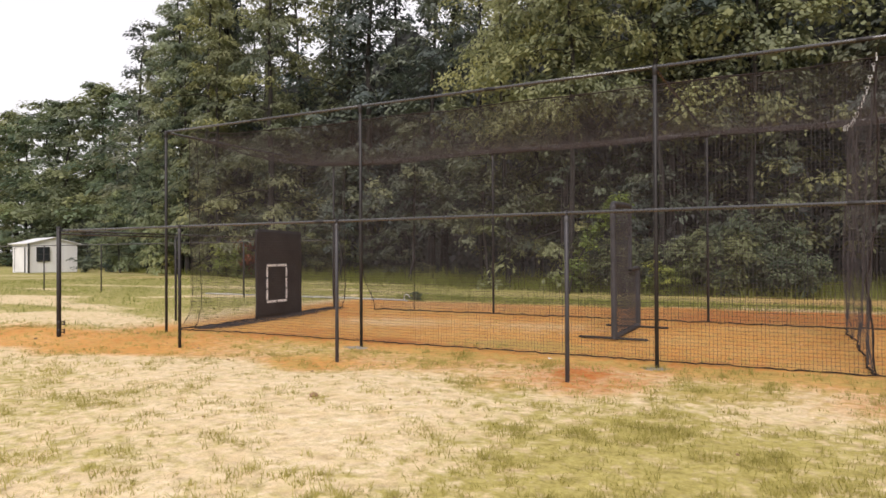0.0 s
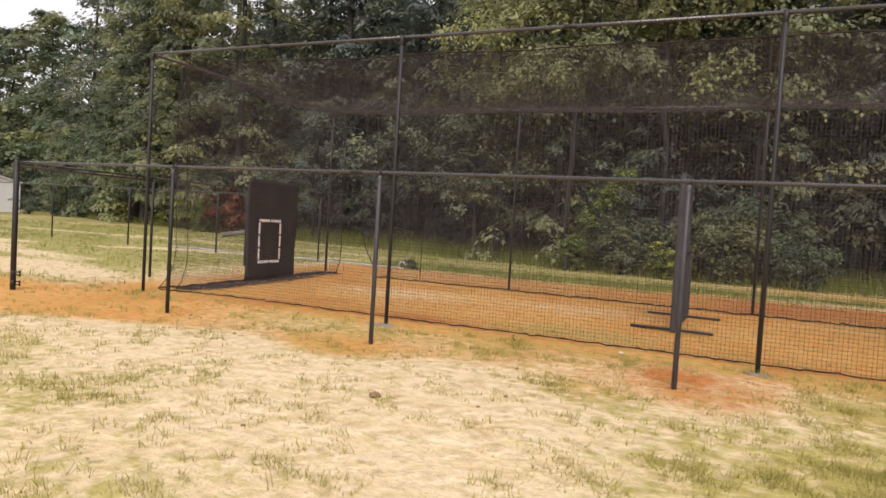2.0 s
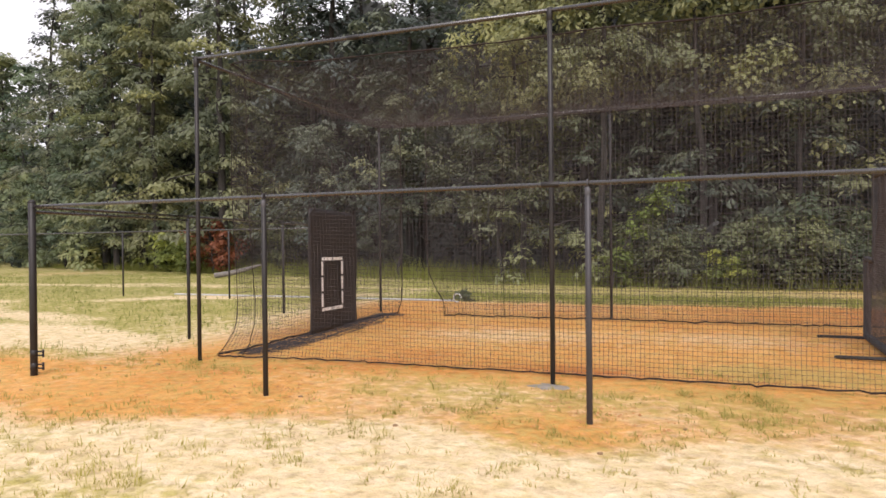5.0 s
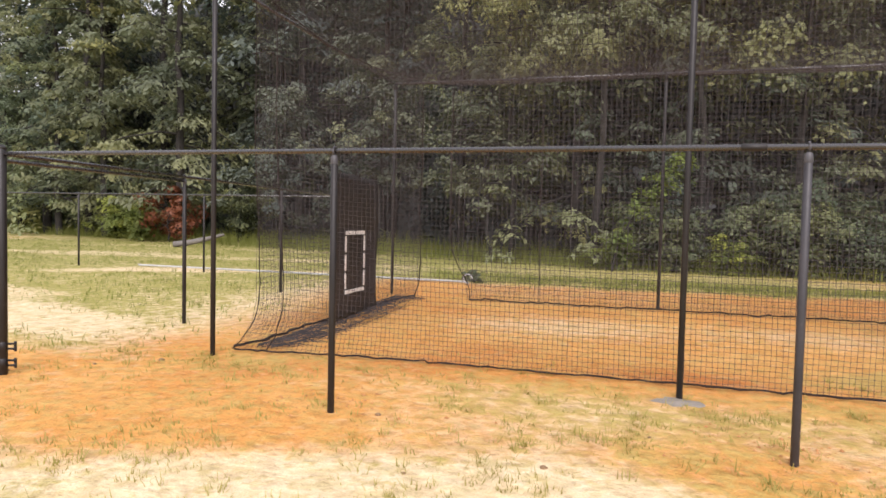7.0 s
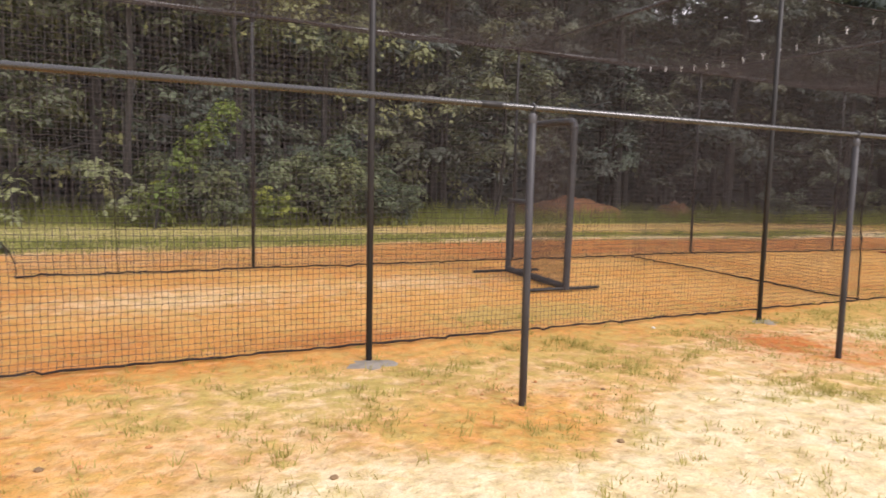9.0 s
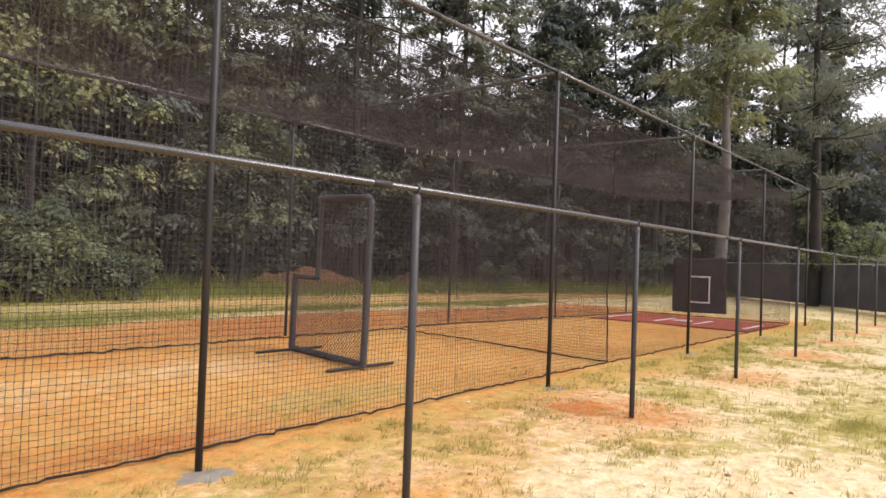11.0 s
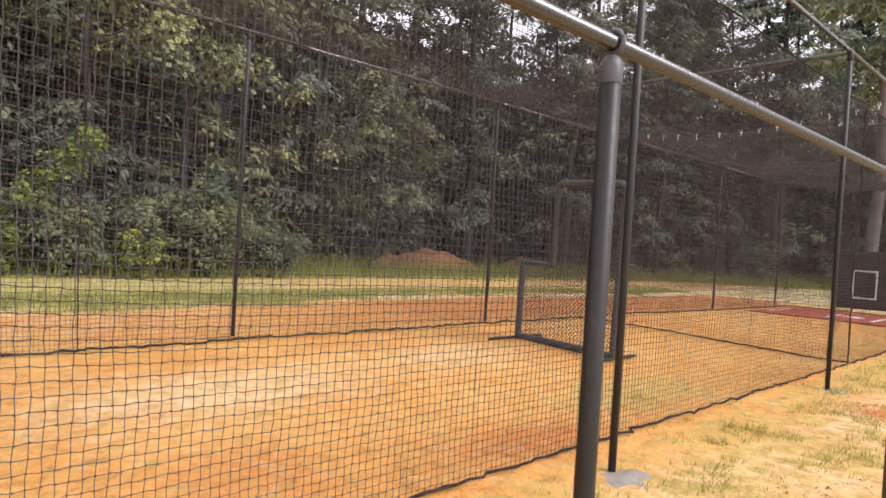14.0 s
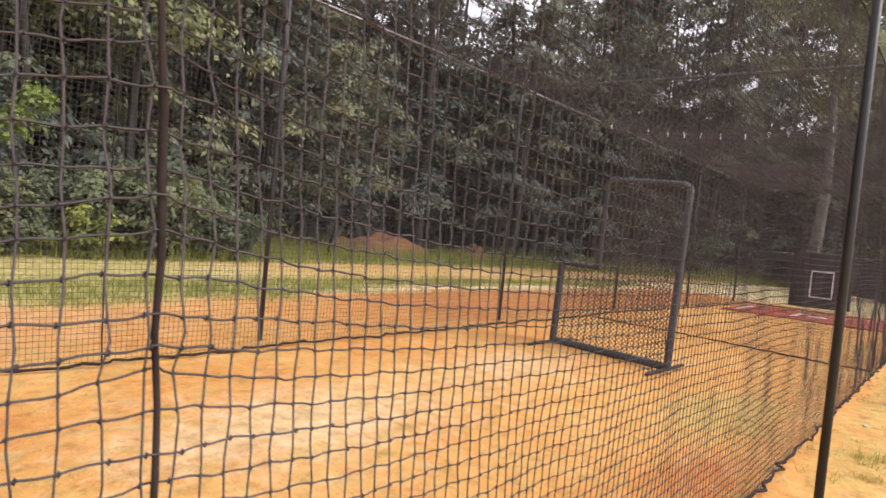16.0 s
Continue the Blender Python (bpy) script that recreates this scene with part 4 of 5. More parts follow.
def broadleaf(seed, H, spread_r, low, leaf, masses, per, mat, trunk_r=0.2, width=0.3, lobe=1.0, stray=0.04, bark=None):
    """Trunk, limbs and a crown of many uneven leafy masses."""
    rng = np.random.RandomState(seed)
    tl, tr = limb((0, 0, -0.2), (rng.normal(0, 0.5), rng.normal(0, 0.5), H * 0.93), 0, trunk_r, 0.03, rng, 12)
    tl[:, :2] += np.cumsum(rng.normal(0, 0.06, (12, 2)), axis=0)
    wood = [tubes(tl[None], tr, 8)]
    cs, rs = [], []
    for k in range(masses):
        f = (k + rng.rand()) / masses
        h = low + (H - low) * f
        prof = math.sin(math.pi * (0.25 + 0.72 * f)) ** 0.6 * (0.45 + 0.65 * rng.rand())
        az = k * 2.4 + rng.normal(0, 0.5)
        reach = spread_r * prof
        base = np.array([np.interp(h * 0.85, tl[:, 2], tl[:, i]) for i in range(3)])
        tip = np.array([base[0] + reach * math.cos(az), base[1] + reach * math.sin(az), h])
        if k % 2 == 0:
            ll, lr = limb(base, tip, 0.05 * reach, 0.03 + 0.15 * trunk_r * (1 - f), 0.01, rng, 5)
            wood.append(tubes(ll[None], lr, 4))
        cs.append(tip)
        rs.append(lobe * (0.18 + 0.16 * rng.rand()) * spread_r * (1.15 - 0.4 * f))
    cs, rs = np.array(cs), np.array(rs)
    pieces = [lobes(cs, rs, leaf, per, rng, width)]
    core = cs * np.array([0.72, 0.72, 0.97])
    pieces.append(leaves(core, leaf * 1.5, max(6, per // 14), rs * 0.9, 0.8, rng, width=width, up=0.2))
    strays = cs[rng.randint(0, masses, int(masses * per * stray / 12))] + rng.normal(0, 0.9, (int(masses * per * stray / 12), 3)) * spread_r * 0.24
    strays[:, 2] = np.maximum(strays[:, 2], 0.2)
    pieces.append(leaves(strays, leaf, 12, np.full(len(strays), 0.5), 0.5, rng, width=width))
    v, q = joined(pieces)
    mid = v.reshape(-1, 4, 3).mean(1)
    flat = np.cross(v[2::4] - v[0::4], v[3::4] - v[1::4])
    flat /= np.linalg.norm(flat, axis=1, keepdims=True) + 1e-9
    first = len(pieces[0][0]) // 4
    home = np.concatenate([np.repeat(cs, per, axis=0), np.repeat(core, max(6, per // 14), axis=0), np.repeat(strays, 12, axis=0)])
    soft = mid - home
    soft /= np.linalg.norm(soft, axis=1, keepdims=True) + 1e-9
    soft[first:] = flat[first:]
    soft = 0.6 * soft * np.where((soft * flat).sum(1, keepdims=True) < -0.3, -1, 1) + 0.5 * flat + np.array([0, 0, 0.15])
    soft /= np.linalg.norm(soft, axis=1, keepdims=True) + 1e-9
    return mesh_np("trunk", *joined(wood), bark or BARK, True), mesh_np("crown", v, q, mat, True, np.repeat(soft, 4, axis=0).astype(np.float32))


def pine(seed, H, low, spread_r, whorls, per, trunk_r=0.22, bark=None):
    rng = np.random.RandomState(seed)
    tl, tr = limb((0, 0, -0.2), (rng.normal(0, 0.3), rng.normal(0, 0.3), H), 0, trunk_r, 0.035, rng, 10)
    wood, cs, rs = [tubes(tl[None], tr, 10)], [], []
    for k in range(whorls):
        f = (k + 0.6 * rng.rand()) / whorls
        h = low + (H - low) * f
        for j in range(rng.randint(3, 6)):
            az = rng.rand() * math.tau
            reach = spread_r * (0.35 + 0.75 * (1 - f) ** 0.7) * (0.6 + 0.6 * rng.rand()) * (0.55 + 0.45 * min(1, f * 4 + 0.3))
            base = np.array([np.interp(h, tl[:, 2], tl[:, i]) for i in range(3)])
            tip = base + np.array([reach * math.cos(az), reach * math.sin(az), 0.25 * reach * rng.normal(0.3, 0.5)])
            ll, lr = limb(base, tip, -0.06 * reach, 0.045, 0.012, rng, 4)
            wood.append(tubes(ll[None], lr, 4))
            for s in np.linspace(0.4, 1.0, 5):
                p = base + (tip - base) * s + rng.normal(0, 0.16, 3) * (0.4 + reach * 0.2)
                cs.append(p)
                rs.append(0.42 + 0.3 * rng.rand())
    lv = leaves(np.array(cs), 0.34, per, np.array(rs), 0.55, rng, 1.0, 0.08, 0.3)
    return mesh_np("trunk", *joined(wood), bark or PINE_BARK, True), mesh_np("crown", *lv, NEEDLES)


def sprays(centres, out, radii, tones, leaf, per, rng, width, thick, droop):
    """Leaves lying in drooping pads: flat in the middle, bent down towards the rim."""
    n = len(centres) * per
    c, a = np.repeat(centres, per, axis=0), np.repeat(out, per, axis=0)
    r, tone = np.repeat(radii, per)[:, None], np.repeat(tones, per)
    b = np.stack([-a[:, 1], a[:, 0], 0 * a[:, 0]], 1)
    ang, rho = rng.rand(n, 1) * math.tau, rng.rand(n, 1) ** 0.55
    ragged = 0.8 + 0.35 * np.sin(3 * ang + 9 * c[:, :1]) * np.sin(2 * ang + 7 * c[:, 1:2])
    u, v = rho * np.cos(ang) * ragged * 1.2, rho * np.sin(ang) * ragged
    side = a * u + b * v
    up = np.array([0.0, 0, 1.0])
    p = c + r * side + up * r * (thick * rng.normal(0, 0.5, (n, 1)) - droop * (u * u + v * v) * 0.7)
    bend = up + side * droop * 1.5 + a * 0.25
    bend /= np.linalg.norm(bend, axis=1, keepdims=True)
    nor = bend + rng.normal(0, 0.24, (n, 3))
    nor /= np.linalg.norm(nor, axis=1, keepdims=True)
    t = side + 0.5 * a + rng.normal(0, 0.5, (n, 3)) - up * 0.3
    t -= nor * (t * nor).sum(1, keepdims=True)
    t /= np.linalg.norm(t, axis=1, keepdims=True) + 1e-9
    s = np.cross(nor, t)
    L = leaf * (0.55 + 0.9 * rng.rand(n, 1))
    W = L * width
    quad = np.stack([p - t * L * 0.5, p - s * W + nor * 0.04 * L, p + t * L * 0.55 - nor * 0.1 * L, p + s * W + nor * 0.04 * L], 1)
    soft = 0.85 * bend + 0.2 * nor
    soft /= np.linalg.norm(soft, axis=1, keepdims=True)
    return quad.reshape(-1, 3), np.repeat(soft, 4, axis=0), np.repeat(tone, 4)


def crown_mesh(centres, out, radii, tones, leaf, per, rng, mat, width, thick, droop):
    v, nor, tone = sprays(np.array(centres), np.array(out), np.array(radii), np.array(tones), leaf, per, rng, width, thick, droop)
    me = mesh_np("crown", v, np.arange(len(v)).reshape(-1, 4), mat, True, nor.astype(np.float32))
    me.attributes.new("tone", "FLOAT", "POINT").data.foreach_set("value", tone.astype(np.float32))
    return me


def bough_tree(seed, H, spread_r, low, mat, limbs=26, pads=5, per=70, leaf=0.17, width=0.36, pad=0.62, thick=0.3, droop=0.55, conic=0.5, trunk_r=0.2, bark=None, fall=0.3):
    """A tree whose limbs carry separate drooping pads of leaves or needles, with gaps between the boughs."""
    rng = np.random.RandomState(seed)
    tl, tr = limb((0, 0, -0.2), (rng.normal(0, 0.4), rng.normal(0, 0.4), H * 0.97), 0, trunk_r, 0.03, rng, 12)
    tl[:, :2] += np.cumsum(rng.normal(0, 0.05, (12, 2)), axis=0)
    wood, cs, out, rs, tones = [tubes(tl[None], tr, 8)], [], [], [], []
    for k in range(limbs):
        f = (k + 0.8 * rng.rand()) / limbs
        h = low + (H - low) * f
        round_, cone = math.sin(math.pi * (0.22 + 0.74 * f)) ** 0.7, (1.02 - f) ** 0.75
        reach = spread_r * (conic * cone + (1 - conic) * round_) * (0.62 + 0.5 * rng.rand())
        az = k * 2.4 + rng.normal(0, 0.45)
        d = np.array([math.cos(az), math.sin(az), 0.0])
        base = np.array([np.interp(h, tl[:, 2], tl[:, i]) for i in range(3)])
        tip = base + d * reach + np.array([0, 0, reach * (rng.normal(0.1, 0.15) - fall)])
        ll, lr = limb(base, tip, 0.12 * reach, 0.022 + 0.16 * trunk_r * (1 - f), 0.008, rng, 6)
        wood.append(tubes(ll[None], lr, 4))
        tone = rng.normal(0, 0.15)
        b = np.array([-d[1], d[0], 0])
        for s in np.linspace(0.24, 1.0, pads):
            c = np.array([np.interp(s, np.linspace(0, 1, 6), ll[:, i]) for i in range(3)])
            c += b * rng.normal(0, 0.2) * reach * (0.5 + 0.5 * s) + np.array([0, 0, rng.normal(0, 0.12)])
            turn = d * (0.4 + 0.6 * s) + b * rng.normal(0, 0.45)
            cs.append(c)
            out.append(turn / np.linalg.norm(turn))
            rs.append(pad * (0.7 + 0.6 * rng.rand()) * (0.75 + 0.25 * reach / spread_r))
            tones.append(tone + rng.normal(0, 0.05))
    for k in range(limbs // 2):
        h = low + (H * 0.9 - low) * rng.rand()
        az = rng.rand() * math.tau
        d = np.array([math.cos(az), math.sin(az), 0.0])
        cs.append(np.array([np.interp(h, tl[:, 2], tl[:, i]) for i in range(3)]) + d * 0.45)
        out.append(d)
        rs.append(pad * (0.8 + 0.4 * rng.rand()))
        tones.append(rng.normal(-0.05, 0.1))
    return mesh_np("trunk", *joined(wood), bark or BARK, True), crown_mesh(cs, out, rs, tones, leaf, per, rng, mat, width, thick, droop)


def shrub(seed, H, R, mat, stems=16, pads=5, per=55, leaf=0.1, width=0.36, pad=0.3, droop=0.5):
    """Arching stems from one root, leafy from near the ground to their tips."""
    rng = np.random.RandomState(seed)
    wood, cs, out, rs, tones = [], [], [], [], []
    for k in range(stems):
        az = k * 2.4 + rng.normal(0, 0.4)
        d = np.array([math.cos(az), math.sin(az), 0.0])
        reach, top = R * (0.25 + 0.75 * rng.rand()), H * (0.45 + 0.6 * rng.rand())
        s = np.linspace(0, 1, 6)[:, None]
        line = d * reach * s ** 1.3 + np.array([0, 0, 1.0]) * (top * np.sin(s * 1.9) - 0.1) + rng.normal(0, 0.03, (6, 3))
        wood.append(tubes(line[None], np.linspace(0.02, 0.005, 6), 4))
        tone = rng.normal(0, 0.16)
        for q in np.linspace(0.25, 1.0, pads):
            c = np.array([np.interp(q, s[:, 0], line[:, i]) for i in range(3)]) + rng.normal(0, 0.14, 3) * R * 0.5
            c[2] = max(c[2], 0.12)
            turn = d + np.array([-d[1], d[0], 0]) * rng.normal(0, 0.6)
            cs.append(c)
            out.append(turn / np.linalg.norm(turn))
            rs.append(pad * (0.7 + 0.7 * rng.rand()))
            tones.append(tone + rng.normal(0, 0.06))
    return mesh_np("trunk", *joined(wood), BARK, True), crown_mesh(cs, out, rs, tones, leaf, per, rng, mat, width, 0.45, droop)


OAKS = [bough_tree(11, 17, 4.2, 3.0, LEAF_OAK, per=62, leaf=0.16, width=0.41, conic=0.15, pad=0.68, thick=0.4), bough_tree(12, 19.5, 4.4, 3.2, LEAF_OAK, 28, per=62, leaf=0.16, width=0.41, conic=0.15, pad=0.7, thick=0.4, trunk_r=0.24),
        bough_tree(13, 14.0, 3.8, 2.6, LEAF_GUM, per=62, leaf=0.16, width=0.41, conic=0.2, pad=0.66, thick=0.4, trunk_r=0.16), bough_tree(14, 17.5, 4.0, 2.9, LEAF_GUM, 27, per=62, leaf=0.16, width=0.41, conic=0.2, pad=0.68, thick=0.4)]
CEDARS = [bough_tree(15, 18.5, 3.7, 2.4, NEEDLES, 30, 5, 60, 0.245, 0.22, 0.66, 0.25, 0.75, 0.7, 0.2, PINE_BARK, 0.42),
          bough_tree(24, 20.5, 3.9, 2.6, NEEDLES, 32, 5, 60, 0.245, 0.22, 0.68, 0.25, 0.8, 0.6, 0.22, PINE_BARK, 0.38)]
# Inner trees whose dark leaves give the shaded gaps between the edge trees.
DEEP = [broadleaf(16, 11.5, 3.9, 0.5, 0.3, 40, 72, LEAF_SHADE, 0.18), broadleaf(17, 13.5, 4.2, 0.6, 0.31, 42, 72, LEAF_SHADE, 0.2)]
TALL = [bough_tree(18, 20.5, 4.6, 4.5, LEAF_OAK, 22, 4, 44, 0.25, 0.36, 0.85, 0.4, 0.5, 0.2, 0.24), bough_tree(19, 22, 4.4, 6.0, NEEDLES, 24, 5, 60, 0.32, 0.15, 0.8, 0.3, 0.7, 0.4, 0.24, PINE_BARK)]
# Far trees take the paler leaves in place of distance haze.
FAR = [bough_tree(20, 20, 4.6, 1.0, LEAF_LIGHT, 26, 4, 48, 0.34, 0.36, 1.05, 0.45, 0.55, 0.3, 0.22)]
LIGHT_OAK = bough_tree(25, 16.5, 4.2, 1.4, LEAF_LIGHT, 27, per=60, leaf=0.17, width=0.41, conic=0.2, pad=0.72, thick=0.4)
LIGHT_PINE = bough_tree(43, 18.5, 3.9, 1.4, NEEDLES_LIGHT, 32, 5, 58, 0.235, 0.22, 0.7, 0.28, 0.75, 0.55, 0.22, PINE_BARK, 0.4)
PINES = [pine(21, 20, 4.5, 3.6, 13, 24), pine(22, 22, 8.0, 3.8, 12, 24, 0.26), pine(23, 18, 3.0, 3.2, 13, 24)]
BUSHES = [shrub(31, 2.6, 1.7, LEAF_BUSH), shrub(32, 3.6, 2.0, LEAF_BUSH, 18, pad=0.36, leaf=0.11),
          shrub(33, 1.7, 1.5, LEAF_GUM, 14, leaf=0.09), shrub(34, 4.6, 2.3, LEAF_OAK, 20, pad=0.42, leaf=0.12)]


def plant(kind, meshes, x, y, turn, size, label, category, group, wide=1.0):
    if ((x - 11.3) / 6.2) ** 2 + ((y - 26.4) / 2.2) ** 2 < 1:
        return None  # the clearing with the clay heaps
    if x > 20 and y < 6:
        return None  # out of sight behind the end fence
    ob = thing(kind, label, category, group)
    ob.matrix_basis = pose(x, y, ground_height(x, y) - 0.02, 0, 0, turn) @ Matrix.Diagonal((size * wide, size * wide, size, 1))
    part("trunk", meshes[0], ob)
    part("crown", meshes[1], ob)
    return ob


def edge_points(gap, back, seed, jig=1.0):
    """Places along the edge of the wood, set back by some metres."""
    rng = random.Random(seed)
    out, carry = [], 0.0
    for (ax, ay), (bx, by) in zip(EDGE, EDGE[1:]):
        L = math.hypot(bx - ax, by - ay)
        nx, ny = -(by - ay) / L, (bx - ax) / L
        s = carry
        while s < L:
            f = s / L
            b = back + rng.uniform(-jig, jig)
            out.append((ax + (bx - ax) * f + nx * b, ay + (by - ay) * f + ny * b, rng))
            s += gap * rng.uniform(0.75, 1.3)
        carry = s - L
    return out


for x, y, rng in edge_points(3.6, 0.8, 5, 1.0):
    if x < -80 or -17.5 < x < -6.6 or 1.6 < x < 17:
        continue
    plant("bush", BUSHES[rng.randrange(4)], x, y, rng.uniform(0, 360), rng.uniform(0.7, 1.1), "leafy green undergrowth bush at the wood's edge", "bush", "undergrowth", 1.15)
for x, y, rng in edge_points(4.8, 3.0, 6, 1.5):
    size = rng.uniform(0.88, 1.12) * (1.1 if x < -62 else 1.05 if x < -50 else 1.3 if x < -22 else 1.0)
    if x < -62:
        plant("tree", FAR[0], x, y, rng.uniform(0, 360), size, "distant broadleaf tree with a dense crown paled for haze", "tree", "trees of the wood", 1.3)
        continue
    if x < -20 and rng.random() < 0.6:
        turn = rng.uniform(0, 360)
        if int(turn) % 3:
            plant("pine_tree", LIGHT_PINE, x, y, turn, size, "light green pine with dense soft needles", "tree", "light pines of the wood")
        else:
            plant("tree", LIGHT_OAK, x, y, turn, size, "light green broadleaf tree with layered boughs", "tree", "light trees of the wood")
    elif rng.random() < 0.4:
        plant("pine_tree", CEDARS[rng.randrange(2)], x, y, rng.uniform(0, 360), size, "evergreen with drooping feathery grey-green boughs", "tree", "evergreens of the wood")
    else:
        plant("tree", OAKS[rng.randrange(4)], x, y, rng.uniform(0, 360), size, "broadleaf tree with drooping layered green boughs", "tree", "trees of the wood")
for x, y, rng in edge_points(3.9, 7.0, 7, 1.5):
    if x < -66:
        continue
    size = rng.uniform(0.88, 1.12) * (0.95 if x < -50 else 1.15 if x < -22 else 1.0) * (0.95 if x > 16 else 1.0)
    if rng.random() < 0.2:
        plant("pine_tree", PINES[rng.randrange(3)], x, y, rng.uniform(0, 360), size, "tall pine with grey-green needles", "tree", "pines of the wood")
    else:
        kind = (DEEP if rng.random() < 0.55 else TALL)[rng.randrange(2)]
        plant("tree", kind, x, y, rng.uniform(0, 360), size, "tree standing in the wood with leaves coloured dark for shade" if kind in DEEP else "tall broadleaf tree standing in the wood", "tree", "trees of the wood")
for x, y, rng in edge_points(7.0, 12.5, 8, 1.5):
    if x < 3:
        continue
    size = rng.uniform(0.9, 1.15) * (0.62 if x > 12 else 1.0)
    plant("tree", TALL[rng.randrange(2)], x, y, rng.uniform(0, 360), size, "tall broadleaf tree standing in the wood", "tree", "trees of the wood")

plant("pine_tree", bough_tree(41, 15.5, 3.3, 7.7, NEEDLES_LIGHT, 22, 5, 120, 0.25, 0.16, 0.85, 0.3, 0.6, 0.25, 0.25, GREY_BARK, 0.05), 18.0, 12.95, 20, 1.0, "pine with a bare grey trunk and high crown", "tree", "pines behind the cage")
for x, y, turn, size in ((-27.5, 31.6, 130, 1.15), (3.5, 30.0, 60, 1.0), (-7.6, 27.0, 300, 0.95), (-57.0, 41.0, 190, 0.46), (-52.8, 40.4, 30, 0.43)):
    plant("pine_tree", LIGHT_PINE, x, y, turn, size, "light green pine with dense soft needles", "tree", "light pines of the wood")
for x, y, turn, size in ((27.5, 24.5, 0, 0.95), (32.0, 21.0, 120, 1.0), (36.5, 14.5, 240, 0.95), (21.5, 27.0, 60, 0.95), (25.0, 27.5, 200, 0.9), (30.5, 25.0, 310, 0.95), (35.0, 19.0, 80, 0.95), (29.0, 20.0, 40, 0.95), (31.0, 28.5, 140, 1.1), (38.5, 20.5, 10, 1.1), (18.6, 30.6, 75, 0.85), (15.4, 29.6, 330, 0.8)):
    plant("pine_tree", TALL[1], x, y, turn, size, "tall dark pine against the open sky", "tree", "pines of the wood")
plant("pine_tree", pine(42, 18.0, 4.6, 3.4, 11, 40, 0.27, BARK), 24.5, 11.05, 200, 1.0, "dark-trunked pine with open branches", "tree", "pines behind the cage")


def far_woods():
    """The depth of the wood behind the nearer trees: an uneven backing sheet and the leaves before it."""
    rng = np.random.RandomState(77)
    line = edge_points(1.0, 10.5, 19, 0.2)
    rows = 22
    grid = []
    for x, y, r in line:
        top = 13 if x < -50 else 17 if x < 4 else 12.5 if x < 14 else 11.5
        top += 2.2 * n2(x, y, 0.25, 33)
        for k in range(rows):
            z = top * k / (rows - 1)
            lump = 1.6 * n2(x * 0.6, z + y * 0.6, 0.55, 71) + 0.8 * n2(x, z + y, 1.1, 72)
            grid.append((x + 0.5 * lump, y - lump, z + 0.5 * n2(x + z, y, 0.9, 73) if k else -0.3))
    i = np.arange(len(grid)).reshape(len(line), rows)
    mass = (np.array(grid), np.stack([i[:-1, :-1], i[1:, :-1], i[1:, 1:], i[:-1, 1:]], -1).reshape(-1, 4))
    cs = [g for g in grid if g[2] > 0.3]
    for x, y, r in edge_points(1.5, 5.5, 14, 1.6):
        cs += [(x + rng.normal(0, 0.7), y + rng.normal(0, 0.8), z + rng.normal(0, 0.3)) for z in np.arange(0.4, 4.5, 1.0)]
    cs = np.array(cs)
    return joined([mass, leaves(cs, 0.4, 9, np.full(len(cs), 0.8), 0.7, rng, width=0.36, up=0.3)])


# The shade deep in the wood is put into this leaf colour.
tagged(part("far_woods", mesh_np("far_woods", *far_woods(), LEAF_SHADE)), "dense wood behind the edge trees, coloured dark for its shade", "woods", kind="stuff")

FRESH = shrub(35, 2.0, 1.25, LEAF_FRESH, 16, 5, 60, 0.1)
YELLOW = shrub(36, 1.3, 0.8, LEAF_LIME, 11, 4, 50, 0.09, pad=0.24)
for x, y, turn, size in ((-4.4, 23.7, 0, 0.85), (-1.15, 23.6, 80, 1.1), (0.2, 23.9, 160, 0.85), (1.1, 23.6, 250, 0.75), (-2.3, 24.6, 20, 1.15), (-5.3, 25.0, 120, 1.2), (-0.2, 25.2, 300, 1.4)):
    plant("bush", FRESH, x, y, turn, size, "fresh green leafy bush at the wood's edge", "bush", "fresh bushes", 1.1)
for x, y, turn, size in ((-5.9, 23.6, 10, 0.95), (-2.9, 23.3, 140, 0.9), (-28.8, 30.2, 60, 1.5), (-32.0, 32.2, 200, 1.7)):
    plant("bush", YELLOW, x, y, turn, size, "low yellow-green bush at the wood's edge", "bush", "yellow-green bushes", 1.15)
for x, y, turn, size in ((8.0, 29.8, 40, 1.05), (11.5, 30.6, 130, 1.1), (15.2, 31.0, 260, 1.1), (19.0, 27.6, 20, 0.95), (23.0, 23.5, 200, 0.85), (4.6, 28.6, 310, 1.05), (31.5, 22.0, 90, 1.0), (35.5, 17.5, 10, 1.0), (27.5, 25.0, 151, 1.05), (38.5, 13.0, 64, 1.0)):
    plant("pine_tree", CEDARS[int(turn) % 2], x, y, turn, size, "evergreen with drooping feathery grey-green boughs", "tree", "evergreens of the wood")
# The last two put the upper canopy's light into their pale needles.
for x, y, turn, size in ((-9.4, 29.2, 30, 1.0), (-40.5, 35.6, 10, 1.25), (-36.5, 34.8, 200, 1.25), (-38.5, 34.6, 75, 0.95), (-34.0, 33.4, 150, 1.0), (-44.5, 37.3, 20, 1.1), (-3.6, 28.0, 240, 1.05), (0.6, 28.8, 170, 1.0)):
    plant("pine_tree", LIGHT_PINE, x, y, turn, size, "light green pine with dense soft needles", "tree", "light pines of the wood")
SAPLING = bough_tree(44, 7.2, 2.5, 2.6, LEAF_GUM, 17, 4, 80, 0.13, 0.38, 0.5, 0.4, 0.6, 0.1, 0.07, None, 0.45)
